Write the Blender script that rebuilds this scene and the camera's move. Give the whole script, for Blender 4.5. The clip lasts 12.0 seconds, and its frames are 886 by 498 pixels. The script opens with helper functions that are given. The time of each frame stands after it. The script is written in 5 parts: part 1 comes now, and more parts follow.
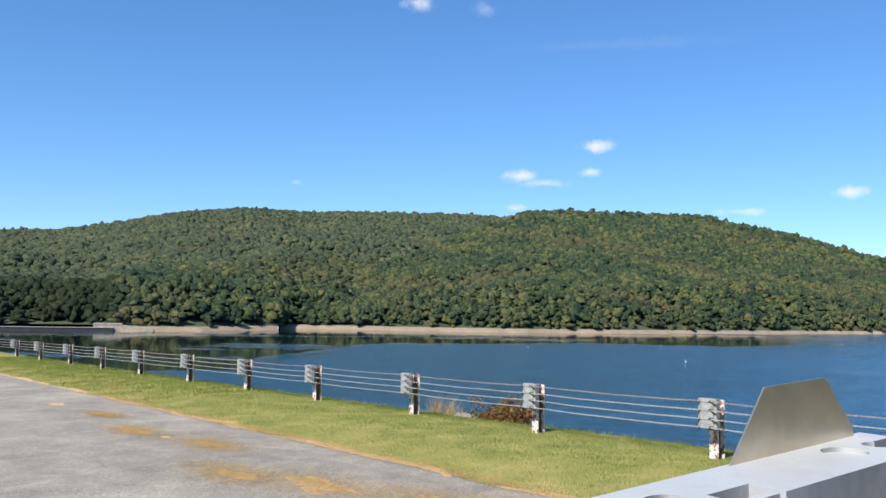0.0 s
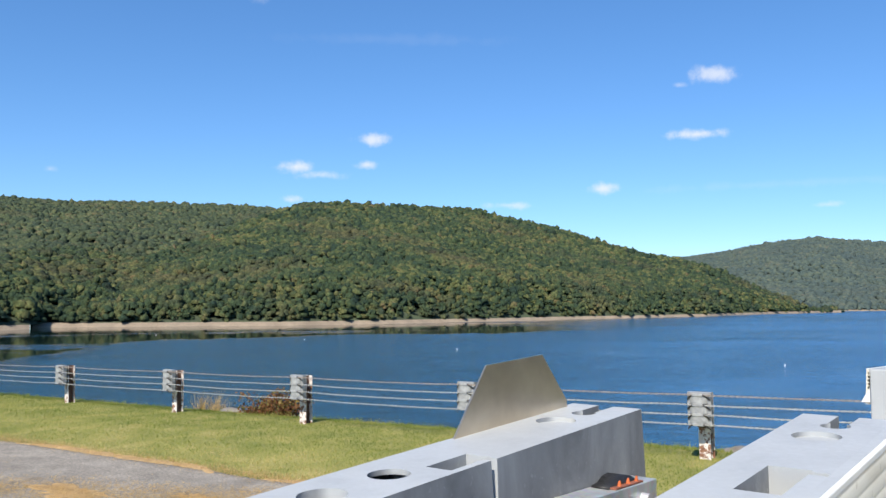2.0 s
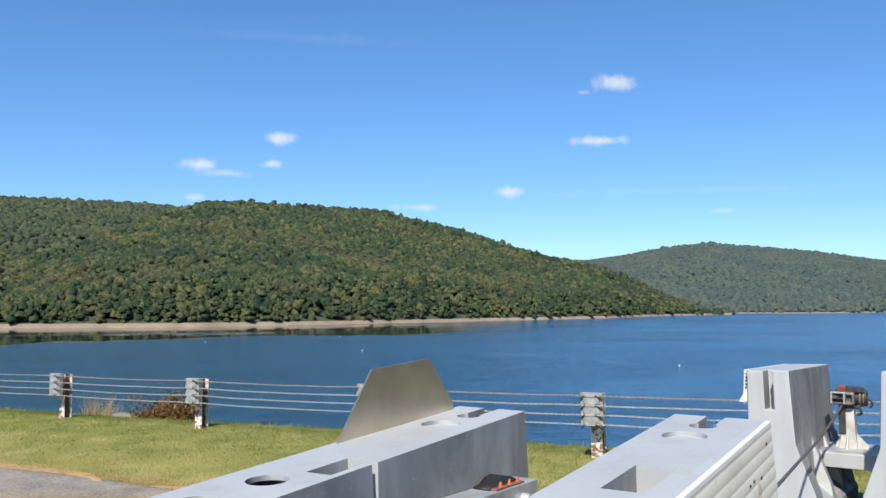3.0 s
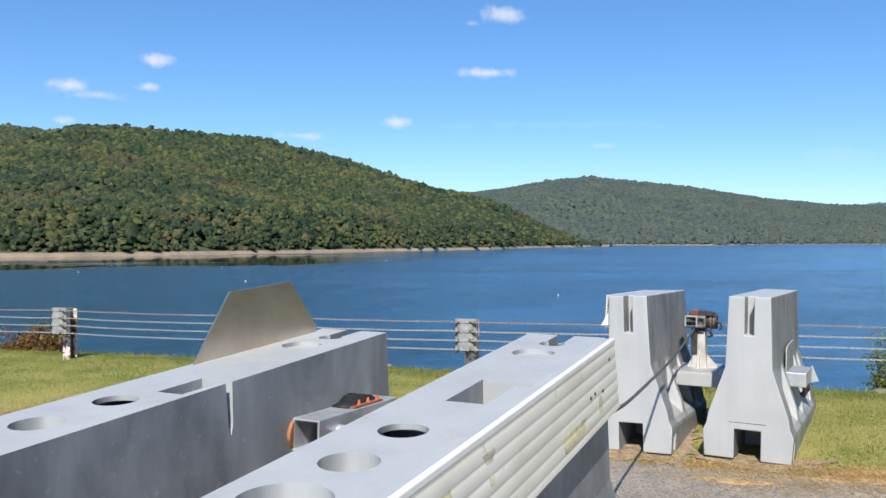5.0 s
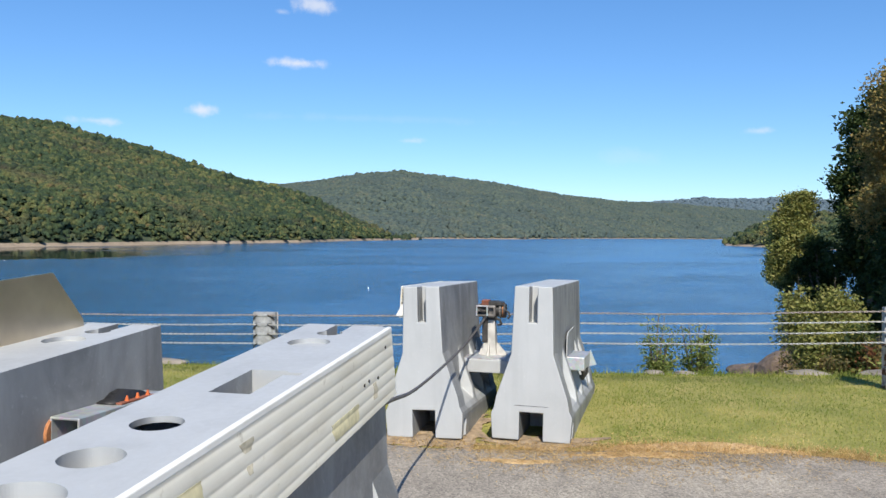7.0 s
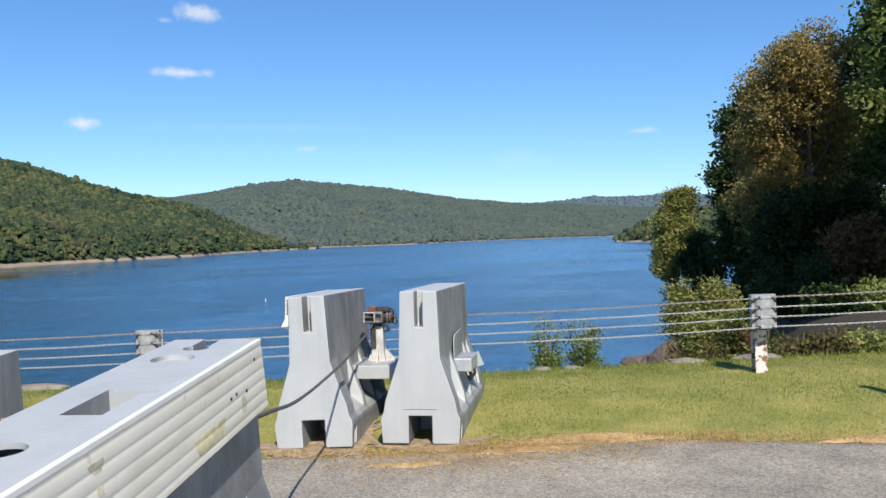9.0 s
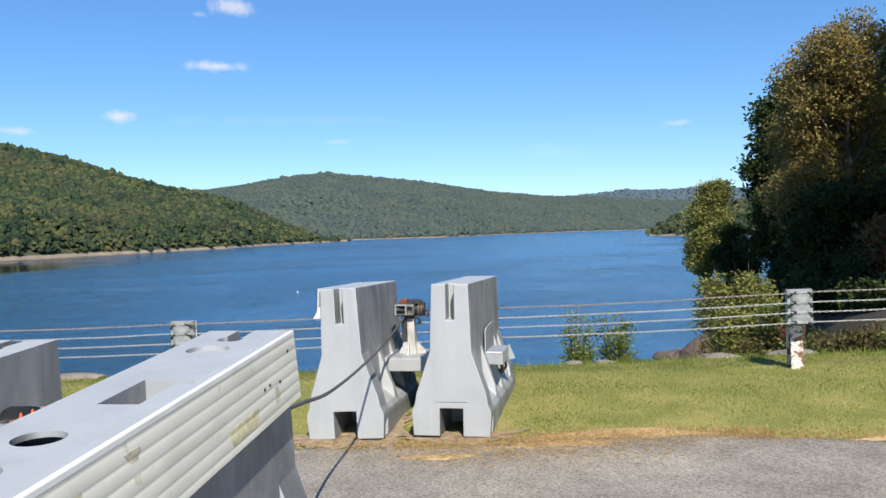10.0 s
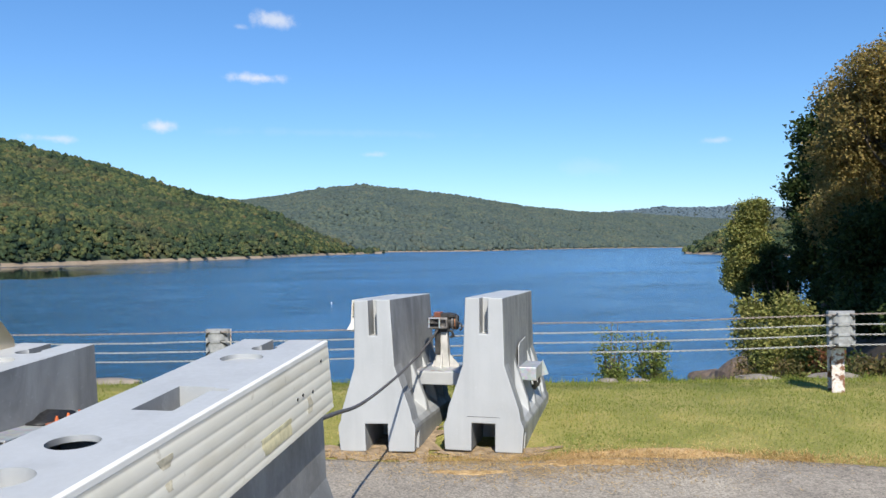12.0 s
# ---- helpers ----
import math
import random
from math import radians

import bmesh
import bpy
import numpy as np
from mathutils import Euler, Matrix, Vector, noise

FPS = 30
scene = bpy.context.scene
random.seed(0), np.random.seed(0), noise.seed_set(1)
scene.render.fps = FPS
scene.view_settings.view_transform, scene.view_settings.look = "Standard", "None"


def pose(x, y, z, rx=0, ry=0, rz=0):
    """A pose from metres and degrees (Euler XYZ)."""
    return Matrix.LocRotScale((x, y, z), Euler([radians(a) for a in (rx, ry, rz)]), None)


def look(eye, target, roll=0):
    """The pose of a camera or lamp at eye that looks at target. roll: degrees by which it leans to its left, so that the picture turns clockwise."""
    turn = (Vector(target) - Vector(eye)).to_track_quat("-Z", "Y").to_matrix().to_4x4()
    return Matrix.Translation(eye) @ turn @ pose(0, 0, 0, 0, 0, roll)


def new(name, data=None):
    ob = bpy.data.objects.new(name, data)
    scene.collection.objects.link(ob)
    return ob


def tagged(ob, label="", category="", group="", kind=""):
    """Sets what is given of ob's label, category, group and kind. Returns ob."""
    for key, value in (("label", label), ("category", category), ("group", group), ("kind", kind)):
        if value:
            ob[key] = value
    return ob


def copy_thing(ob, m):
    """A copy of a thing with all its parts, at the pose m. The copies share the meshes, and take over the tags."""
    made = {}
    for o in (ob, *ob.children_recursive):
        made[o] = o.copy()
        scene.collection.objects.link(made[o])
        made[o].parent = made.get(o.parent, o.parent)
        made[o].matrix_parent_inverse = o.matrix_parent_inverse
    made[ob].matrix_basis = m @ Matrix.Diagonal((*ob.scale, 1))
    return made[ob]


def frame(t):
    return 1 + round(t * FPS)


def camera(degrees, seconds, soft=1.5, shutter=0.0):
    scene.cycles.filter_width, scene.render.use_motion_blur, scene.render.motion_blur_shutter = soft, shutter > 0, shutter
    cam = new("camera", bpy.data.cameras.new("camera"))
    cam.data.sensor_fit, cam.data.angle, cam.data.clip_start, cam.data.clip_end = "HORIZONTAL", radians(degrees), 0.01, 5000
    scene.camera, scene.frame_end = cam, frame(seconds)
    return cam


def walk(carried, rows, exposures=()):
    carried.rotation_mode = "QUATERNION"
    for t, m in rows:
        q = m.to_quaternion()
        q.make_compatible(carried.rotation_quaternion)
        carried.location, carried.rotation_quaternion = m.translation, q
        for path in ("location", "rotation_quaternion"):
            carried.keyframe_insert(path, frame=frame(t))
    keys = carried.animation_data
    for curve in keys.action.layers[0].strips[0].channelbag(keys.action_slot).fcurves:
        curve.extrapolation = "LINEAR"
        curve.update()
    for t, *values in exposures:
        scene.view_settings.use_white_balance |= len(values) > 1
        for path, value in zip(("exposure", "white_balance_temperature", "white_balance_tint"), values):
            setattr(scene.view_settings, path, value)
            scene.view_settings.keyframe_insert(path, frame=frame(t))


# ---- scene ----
cam = camera(55.0, 12.0, soft=1.5)

PATH = [
    (0, (-0.192, 0.187, 1.533), (-0.317, 2.179, 1.672), 1.1),
    (0.2, (-0.184, 0.196, 1.530), (-0.237, 2.190, 1.667), -0.2),
    (0.5, (-0.171, 0.209, 1.525), (-0.207, 2.204, 1.671), 0.7),
    (0.7, (-0.160, 0.186, 1.525), (-0.125, 2.183, 1.641), -0.2),
    (1, (-0.144, 0.152, 1.525), (0.003, 2.141, 1.661), -1.1),
    (1.2, (-0.136, 0.146, 1.518), (0.060, 2.134, 1.623), -1.0),
    (1.5, (-0.123, 0.138, 1.508), (0.14, 2.119, 1.596), -0.2),
    (1.8, (-0.094, 0.125, 1.515), (0.256, 2.090, 1.646), -0.1),
    (2, (-0.074, 0.117, 1.52), (0.32, 2.074, 1.645), -0.0),
    (2.2, (-0.066, 0.111, 1.521), (0.354, 2.063, 1.639), -0.3),
    (2.5, (-0.053, 0.102, 1.522), (0.434, 2.039, 1.64), -0.3),
    (3, (-0.019, 0.078, 1.53), (0.587, 1.979, 1.659), 0.2),
    (3.2, (-0.011, 0.072, 1.528), (0.605, 1.972, 1.631), 0.1),
    (3.5, (0.001, 0.063, 1.525), (0.719, 1.928, 1.606), 0.2),
    (3.7, (0.006, 0.059, 1.524), (0.735, 1.921, 1.585), 0.2),
    (5.3, (0.059, 0.020, 1.502), (0.963, 1.804, 1.467), 0.6),
    (5.5, (0.064, 0.023, 1.501), (1.001, 1.79, 1.48), 0.6),
    (5.8, (0.075, 0.030, 1.499), (1.058, 1.772, 1.488), 0.8),
    (6, (0.083, 0.035, 1.498), (1.112, 1.75, 1.479), 0.7),
    (6.5, (0.105, -0.026, 1.503), (1.243, 1.618, 1.454), 0.7),
    (6.8, (0.120, -0.043, 1.499), (1.322, 1.554, 1.436), 1.0),
    (7, (0.13, -0.055, 1.497), (1.362, 1.52, 1.455), 0.9),
    (7.5, (0.144, -0.081, 1.498), (1.444, 1.437, 1.451), 1.3),
    (7.7, (0.147, -0.087, 1.498), (1.486, 1.398, 1.448), 1.3),
    (9.3, (0.187, -0.170, 1.500), (1.599, 1.245, 1.474), -1.5),
    (9.5, (0.186, -0.168, 1.5), (1.585, 1.261, 1.468), -1.5),
    (10, (0.183, -0.158, 1.5), (1.541, 1.31, 1.456), -1.2),
    (10.5, (0.191, -0.148, 1.497), (1.531, 1.337, 1.451), -1.1),
    (11, (0.178, -0.128, 1.498), (1.489, 1.381, 1.426), -0.9),
    (11.5, (0.192, -0.138, 1.497), (1.49, 1.383, 1.432), -0.8),
    (12, (0.193, -0.137, 1.496), (1.492, 1.385, 1.485), -0.1),
]
walk(cam, [(t, look(eye, target, roll)) for t, eye, target, roll in PATH],
     exposures=((0, 0.58), (1.5, 0.52), (2.5, 0.48), (3.5, 0.4), (5.5, 0.41), (9.5, 0.41), (12, 0.42)))

# ---------------------------------------------------------------- light
SUN_HEADING, SUN_ELEVATION = 212.0, 46.0


def bearing(heading, elevation=0.0):
    """The unit vector towards a heading (clockwise from +y) and an elevation, in degrees."""
    h, e = radians(heading), radians(elevation)
    return Vector((math.sin(h) * math.cos(e), math.cos(h) * math.cos(e), math.sin(e)))


sun = new("sun", bpy.data.lights.new("sun", "SUN"))
sun.data.energy, sun.data.angle, sun.data.color = 4.6, radians(0.55), (1.0, 0.93, 0.82)
sun.matrix_world = look((0, 0, 60), Vector((0, 0, 60)) - bearing(SUN_HEADING, SUN_ELEVATION))

# small fair-weather clouds: heading, elevation, half width, half height in degrees, density
CLOUDS = [
    (-5.6, 20.1, 1.1, 0.65, 0.75), (-1.0, 19.7, 0.9, 0.6, 0.25), (6.55, 10.89, 1.7, 0.55, 0.9), (1.44, 8.97, 1.4, 0.55, 0.95),
    (3.1, 8.45, 1.7, 0.36, 0.6), (6.31, 9.19, 0.85, 0.4, 0.85), (1.17, 6.8, 1.1, 0.4, 0.8), (15.9, 6.5, 1.9, 0.36, 0.7),
    (22.1, 7.52, 1.7, 0.5, 0.9), (-13.55, 8.13, 0.6, 0.3, 0.45), (29.3, 14.46, 1.5, 0.7, 0.8), (27.1, 13.96, 0.6, 0.25, 0.4),
    (28.1, 10.8, 2.3, 0.45, 0.95), (35.8, 6.0, 1.0, 0.28, 0.5), (58.4, 6.6, 1.3, 0.28, 0.5), (50.3, 5.1, 3.2, 0.7, 0.12),
    (8.0, 17.4, 9.0, 0.5, 0.05), (33.0, 7.4, 12.0, 0.35, 0.09),
]
world = bpy.data.worlds.new("world")
scene.world, world.use_nodes = world, True
wn, wl = world.node_tree.nodes, world.node_tree.links
wn.clear()


def wnode(kind, **values):
    n = wn.new(kind)
    for k, v in values.items():
        n.inputs[k].default_value = v
    return n


def wmath(op, a, b=None):
    n = wn.new("ShaderNodeMath")
    n.operation = op
    for k, v in enumerate((a, b)):
        if isinstance(v, (int, float)):
            n.inputs[k].default_value = v
        elif v is not None:
            wl.new(v, n.inputs[k])
    return n.outputs[0]


sky = wn.new("ShaderNodeTexSky")
sky.sky_type, sky.sun_disc = "NISHITA", False
sky.sun_elevation, sky.sun_rotation = radians(SUN_ELEVATION), radians(SUN_HEADING)
sky.air_density, sky.dust_density, sky.ozone_density, sky.altitude = 1.0, 0.0, 3.0, 900
sky_light = wnode("ShaderNodeBackground", Strength=0.137)
deep = wnode("ShaderNodeHueSaturation", Saturation=1.11)
soft = wnode("ShaderNodeGamma", Gamma=0.86)
tint = wn.new("ShaderNodeMix")
tint.data_type, tint.blend_type = "RGBA", "MULTIPLY"
tint.inputs[0].default_value, tint.inputs[7].default_value = 1.0, (0.70, 0.864, 1.072, 1)
wl.new(sky.outputs[0], soft.inputs["Color"])
wl.new(soft.outputs[0], tint.inputs[6])
wl.new(tint.outputs[2], deep.inputs["Color"])
wl.new(deep.outputs[0], sky_light.inputs["Color"])
coord = wn.new("ShaderNodeTexCoord")
way = coord.outputs["Generated"]
puff = wnode("ShaderNodeTexNoise", Scale=38.0, Detail=7.0, Roughness=0.62)
wl.new(way, puff.inputs["Vector"])
cover = 0.0
for heading, elevation, half_w, half_h, density in CLOUDS:
    ahead = bearing(heading, elevation)
    right = bearing(heading + 90)
    up = right.cross(ahead)
    dots = []
    for axis, size in ((right, half_w * 0.88), (up, half_h * 0.85)):
        n = wn.new("ShaderNodeVectorMath")
        n.operation = "DOT_PRODUCT"
        wl.new(way, n.inputs[0])
        n.inputs[1].default_value = axis / math.tan(radians(size))
        dots.append(wmath("POWER", wmath("ABSOLUTE", n.outputs["Value"]), 2.0))
    front = wn.new("ShaderNodeVectorMath")
    front.operation = "DOT_PRODUCT"
    wl.new(way, front.inputs[0])
    front.inputs[1].default_value = ahead
    spread = wmath("SQRT", wmath("ADD", dots[0], dots[1]))
    rough = wmath("MULTIPLY", wmath("SUBTRACT", puff.outputs["Fac"], 0.5), 2.6)
    body = wn.new("ShaderNodeMapRange")
    body.interpolation_type = "SMOOTHSTEP"
    wl.new(wmath("ADD", wmath("SUBTRACT", 1.0, spread), rough), body.inputs["Value"])
    body.inputs["From Min"].default_value, body.inputs["From Max"].default_value = -0.15, 1.15
    body.inputs["To Max"].default_value = density * 0.85
    cover = wmath("MAXIMUM", wmath("MULTIPLY", body.outputs[0], wmath("GREATER_THAN", front.outputs["Value"], 0.5)), cover)
cloud_light = wnode("ShaderNodeBackground", Color=(0.93, 0.95, 1.0, 1.0), Strength=0.72)
blend = wn.new("ShaderNodeMixShader")
wl.new(cover, blend.inputs[0])
wl.new(sky_light.outputs[0], blend.inputs[1])
wl.new(cloud_light.outputs[0], blend.inputs[2])
wl.new(blend.outputs[0], wn.new("ShaderNodeOutputWorld").inputs["Surface"])


# ---------------------------------------------------------------- materials
class Shade:
    """A node material under construction: one principled surface and helpers that wire its inputs."""

    def __init__(self, name, color=(0.5, 0.5, 0.5), rough=0.6, metal=0.0):
        self.mat = bpy.data.materials.new(name)
        self.mat.use_nodes = True
        self.nodes, self.links = self.mat.node_tree.nodes, self.mat.node_tree.links
        self.bsdf = self.nodes["Principled BSDF"]
        self.set("Base Color", (*color, 1)).set("Roughness", rough).set("Metallic", metal)

    def set(self, key, value):
        if hasattr(value, "links"):
            self.links.new(value, self.bsdf.inputs[key])
        else:
            self.bsdf.inputs[key].default_value = value
        return self

    def add(self, kind, **values):
        n = self.nodes.new(kind)
        for k, v in values.items():
            self.put(n, k.replace("_", " "), v)
        return n

    def put(self, node, key, value):
        if hasattr(value, "links"):
            self.links.new(value, node.inputs[key])
        else:
            node.inputs[key].default_value = value

    def where(self, kind="Object", scale=(1, 1, 1)):
        c = self.add("ShaderNodeTexCoord").outputs[kind] if kind != "Position" else self.add("ShaderNodeNewGeometry").outputs["Position"]
        m = self.add("ShaderNodeMapping", Vector=c, Scale=scale)
        return m.outputs[0]

    def noise(self, scale, detail=4.0, rough=0.55, at=None, warp=0.0):
        return self.add("ShaderNodeTexNoise", Vector=at or self.where("Position"), Scale=scale, Detail=detail, Roughness=rough, Distortion=warp).outputs["Fac"]

    def ramp(self, fac, *stops):
        n = self.add("ShaderNodeValToRGB", Fac=fac)
        el = n.color_ramp.elements
        while len(el) < len(stops):
            el.new(0.5)
        for e, (p, c) in zip(el, stops):
            e.position, e.color = p, (*c, 1) if not isinstance(c, (int, float)) else (c, c, c, 1)
        return n.outputs["Color"]

    def mix(self, fac, a, b, mode="MIX"):
        n = self.add("ShaderNodeMix")
        n.data_type, n.blend_type = "RGBA", mode
        for k, v in ((0, fac), (6, a), (7, b)):
            if hasattr(v, "links"):
                self.links.new(v, n.inputs[k])
            else:
                n.inputs[k].default_value = v if isinstance(v, (int, float)) else (*v, 1)
        return n.outputs[2]

    def math(self, op, a, b=0.0):
        n = self.add("ShaderNodeMath")
        n.operation = op
        self.put(n, 0, a), self.put(n, 1, b)
        return n.outputs[0]

    def bump(self, height, distance, strength=1.0):
        n = self.add("ShaderNodeBump", Height=height, Distance=distance, Strength=strength)
        return self.set("Normal", n.outputs[0])


def painted_grey():
    m = Shade("grey_paint")
    own = m.add("ShaderNodeObjectInfo").outputs["Random"]

    def body(scale=(1, 1, 1)):
        """Object coordinates, shifted from one object to the next."""
        n = m.add("ShaderNodeVectorMath", Vector=m.where("Object", scale))
        m.links.new(m.math("MULTIPLY", own, 37.0), n.inputs[1])
        return n.outputs[0]

    at = body()
    big, fine = m.noise(2.2, 5, at=at, warp=0.4), m.noise(45, 3, at=at)
    streak = m.noise(1.0, 5, 0.6, at=body((9, 9, 0.7)))
    c = m.ramp(big, (0.25, (0.385, 0.398, 0.398)), (0.75, (0.465, 0.48, 0.48)))
    c = m.mix(m.ramp(streak, (0.5, 0.0), (0.75, 0.25)), c, (0.25, 0.255, 0.26))
    # streaky stains, plus shade on the side faces painted in as darker colour
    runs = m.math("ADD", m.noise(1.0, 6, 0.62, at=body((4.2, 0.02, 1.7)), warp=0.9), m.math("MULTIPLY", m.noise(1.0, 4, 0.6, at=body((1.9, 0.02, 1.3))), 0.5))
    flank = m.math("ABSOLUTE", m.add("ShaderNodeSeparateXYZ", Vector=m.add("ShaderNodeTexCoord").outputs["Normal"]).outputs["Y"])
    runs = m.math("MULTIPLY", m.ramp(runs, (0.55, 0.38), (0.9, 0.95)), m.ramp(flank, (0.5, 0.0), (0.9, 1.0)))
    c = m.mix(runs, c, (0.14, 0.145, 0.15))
    c = m.mix(m.ramp(fine, (0.62, 0.0), (0.75, 0.2)), c, (0.62, 0.63, 0.63))
    m.set("Base Color", c).set("Roughness", m.ramp(fine, (0.3, 0.42), (0.7, 0.6)))
    return m.bump(m.math("ADD", big, m.math("MULTIPLY", fine, 0.25)), 0.004, 0.5).mat


def white_panel():
    m = Shade("ribbed_white")
    at = m.where("Object")
    big, grime = m.noise(3.0, 5, at=at, warp=0.5), m.noise(1.2, 6, 0.65, at=m.where("Object", (2, 9, 9)))
    c = m.ramp(big, (0.3, (0.66, 0.63, 0.53)), (0.7, (0.75, 0.72, 0.62)))
    c = m.mix(m.ramp(grime, (0.48, 0.0), (0.72, 0.5)), c, (0.50, 0.45, 0.34))
    c = m.mix(m.ramp(m.noise(22, 3, at=at), (0.66, 0.0), (0.74, 0.5)), c, (0.34, 0.29, 0.2))
    return m.set("Base Color", c).set("Roughness", 0.5).bump(big, 0.003, 0.4).mat


def plain(name, color, rough=0.55, metal=0.0, vary=0.25, scale=14, relief=0.002):
    m = Shade(name, color, rough, metal)
    at = m.where("Object")
    n = m.noise(scale, 5, at=at)
    dark, light = [c * (1 - vary) for c in color], [min(1, c * (1 + vary)) for c in color]
    m.set("Base Color", m.ramp(n, (0.3, dark), (0.7, light)))
    m.set("Roughness", m.ramp(m.noise(scale * 2.7, 3, at=at), (0.3, max(0.02, rough - 0.1)), (0.7, min(1, rough + 0.12))))
    return m.bump(n, relief, 0.5).mat if relief else m.mat


def brushed_steel():
    m = Shade("brushed_steel", metal=1.0)
    at = m.where("Object")
    grain = m.noise(6, 4, at=m.where("Object", (3, 3, 60)))
    spot = m.noise(5.0, 3, at=at)
    m.set("Base Color", m.ramp(spot, (0.3, (0.56, 0.47, 0.355)), (0.7, (0.76, 0.66, 0.52))))
    return m.set("Roughness", m.ramp(grain, (0.2, 0.3), (0.8, 0.46))).bump(grain, 0.0004, 0.3).mat


def galvanised(name="galvanised_steel", rust=0.0):
    m = Shade(name, metal=0.55, rough=0.5)
    at = m.where("Object")
    cell = m.add("ShaderNodeTexVoronoi", Vector=at, Scale=45.0).outputs["Color"]
    g = m.ramp(m.noise(7, 5, at=at), (0.3, (0.42, 0.44, 0.45)), (0.7, (0.60, 0.62, 0.62)))
    g = m.mix(0.12, g, cell, "OVERLAY")
    if rust:
        g = m.mix(m.ramp(m.noise(9, 6, 0.65, at=at), (0.62 - rust * 0.3, 0.0), (0.7, 1.0)), g, (0.30, 0.11, 0.04))
    return m.set("Base Color", g).mat


def peeling_post():
    m = Shade("peeling_white_paint", rough=0.75)
    at = m.where("Position")
    n = m.noise(19, 6, 0.62, at=at, warp=0.5)
    paint = m.ramp(m.noise(50, 3, at=at), (0.3, (0.62, 0.52, 0.46)), (0.7, (0.78, 0.76, 0.72)))
    rust = m.ramp(m.noise(40, 5, at=at), (0.3, (0.13, 0.055, 0.03)), (0.7, (0.33, 0.16, 0.09)))
    edge = m.ramp(n, (0.50, 0.0), (0.56, 1.0))
    return m.set("Base Color", m.mix(edge, paint, rust)).bump(edge, -0.003, 0.7).mat


def grass_ground():
    m = Shade("turf", rough=0.9)
    at = m.where("Position")
    big, mid, fine = m.noise(0.35, 4, at=at), m.noise(2.4, 5, at=at, warp=0.3), m.noise(38, 4, at=at)
    c = m.ramp(mid, (0.3, (0.17, 0.185, 0.04)), (0.55, (0.27, 0.255, 0.07)), (0.8, (0.40, 0.32, 0.13)))
    c = m.mix(m.ramp(big, (0.45, 0.0), (0.7, 0.5)), c, (0.26, 0.24, 0.08))
    c = m.mix(0.5, c, m.ramp(fine, (0.3, (0.35, 0.35, 0.3)), (0.7, (0.75, 0.75, 0.65))), "OVERLAY")
    return m.set("Base Color", c).bump(fine, 0.03, 0.8).mat


def straw():
    m = Shade("dry_straw", rough=0.9)
    at = m.where("Position")
    mid, fine = m.noise(5, 5, at=at), m.noise(70, 4, at=at)
    c = m.ramp(mid, (0.3, (0.42, 0.275, 0.125)), (0.7, (0.65, 0.45, 0.22)))
    c = m.mix(0.5, c, m.ramp(fine, (0.3, 0.25), (0.7, 0.75)), "OVERLAY")
    return m.set("Base Color", c).bump(fine, 0.012, 0.9).mat


def asphalt():
    m = Shade("worn_asphalt", rough=0.92)
    at = m.where("Position")
    big, mid = m.noise(0.5, 5, at=at), m.noise(2.2, 6, 0.6, at=at, warp=0.6)
    stone = m.add("ShaderNodeTexVoronoi", Vector=at, Scale=85.0)
    c = m.ramp(mid, (0.3, (0.205, 0.182, 0.15)), (0.7, (0.33, 0.292, 0.24)))
    c = m.mix(m.ramp(big, (0.5, 0.0), (0.66, 0.5)), c, (0.44, 0.39, 0.31))
    c = m.mix(0.7, c, m.ramp(stone.outputs["Color"], (0.1, 0.22), (0.9, 0.8)), "OVERLAY")
    crack = m.add("ShaderNodeTexVoronoi", Vector=at, Scale=0.9)
    crack.feature = "DISTANCE_TO_EDGE"
    c = m.mix(m.ramp(crack.outputs["Distance"], (0.0, 0.2), (0.01, 0.0)), c, (0.08, 0.075, 0.07))
    return m.set("Base Color", c).bump(stone.outputs["Distance"], 0.008, 0.7).mat


def shore_gravel(name="bare_shore", base=(0.29, 0.228, 0.162)):
    m = Shade(name, rough=0.95)
    at = m.where("Position")
    a, b = m.noise(0.12, 5, at=at), m.noise(1.3, 5, 0.65, at=at)
    c = m.ramp(a, (0.3, [v * 0.75 for v in base]), (0.7, [v * 1.15 for v in base]))
    c = m.mix(0.5, c, m.ramp(b, (0.3, 0.3), (0.7, 0.72)), "OVERLAY")
    return m.set("Base Color", c).bump(b, 0.3, 0.7).mat


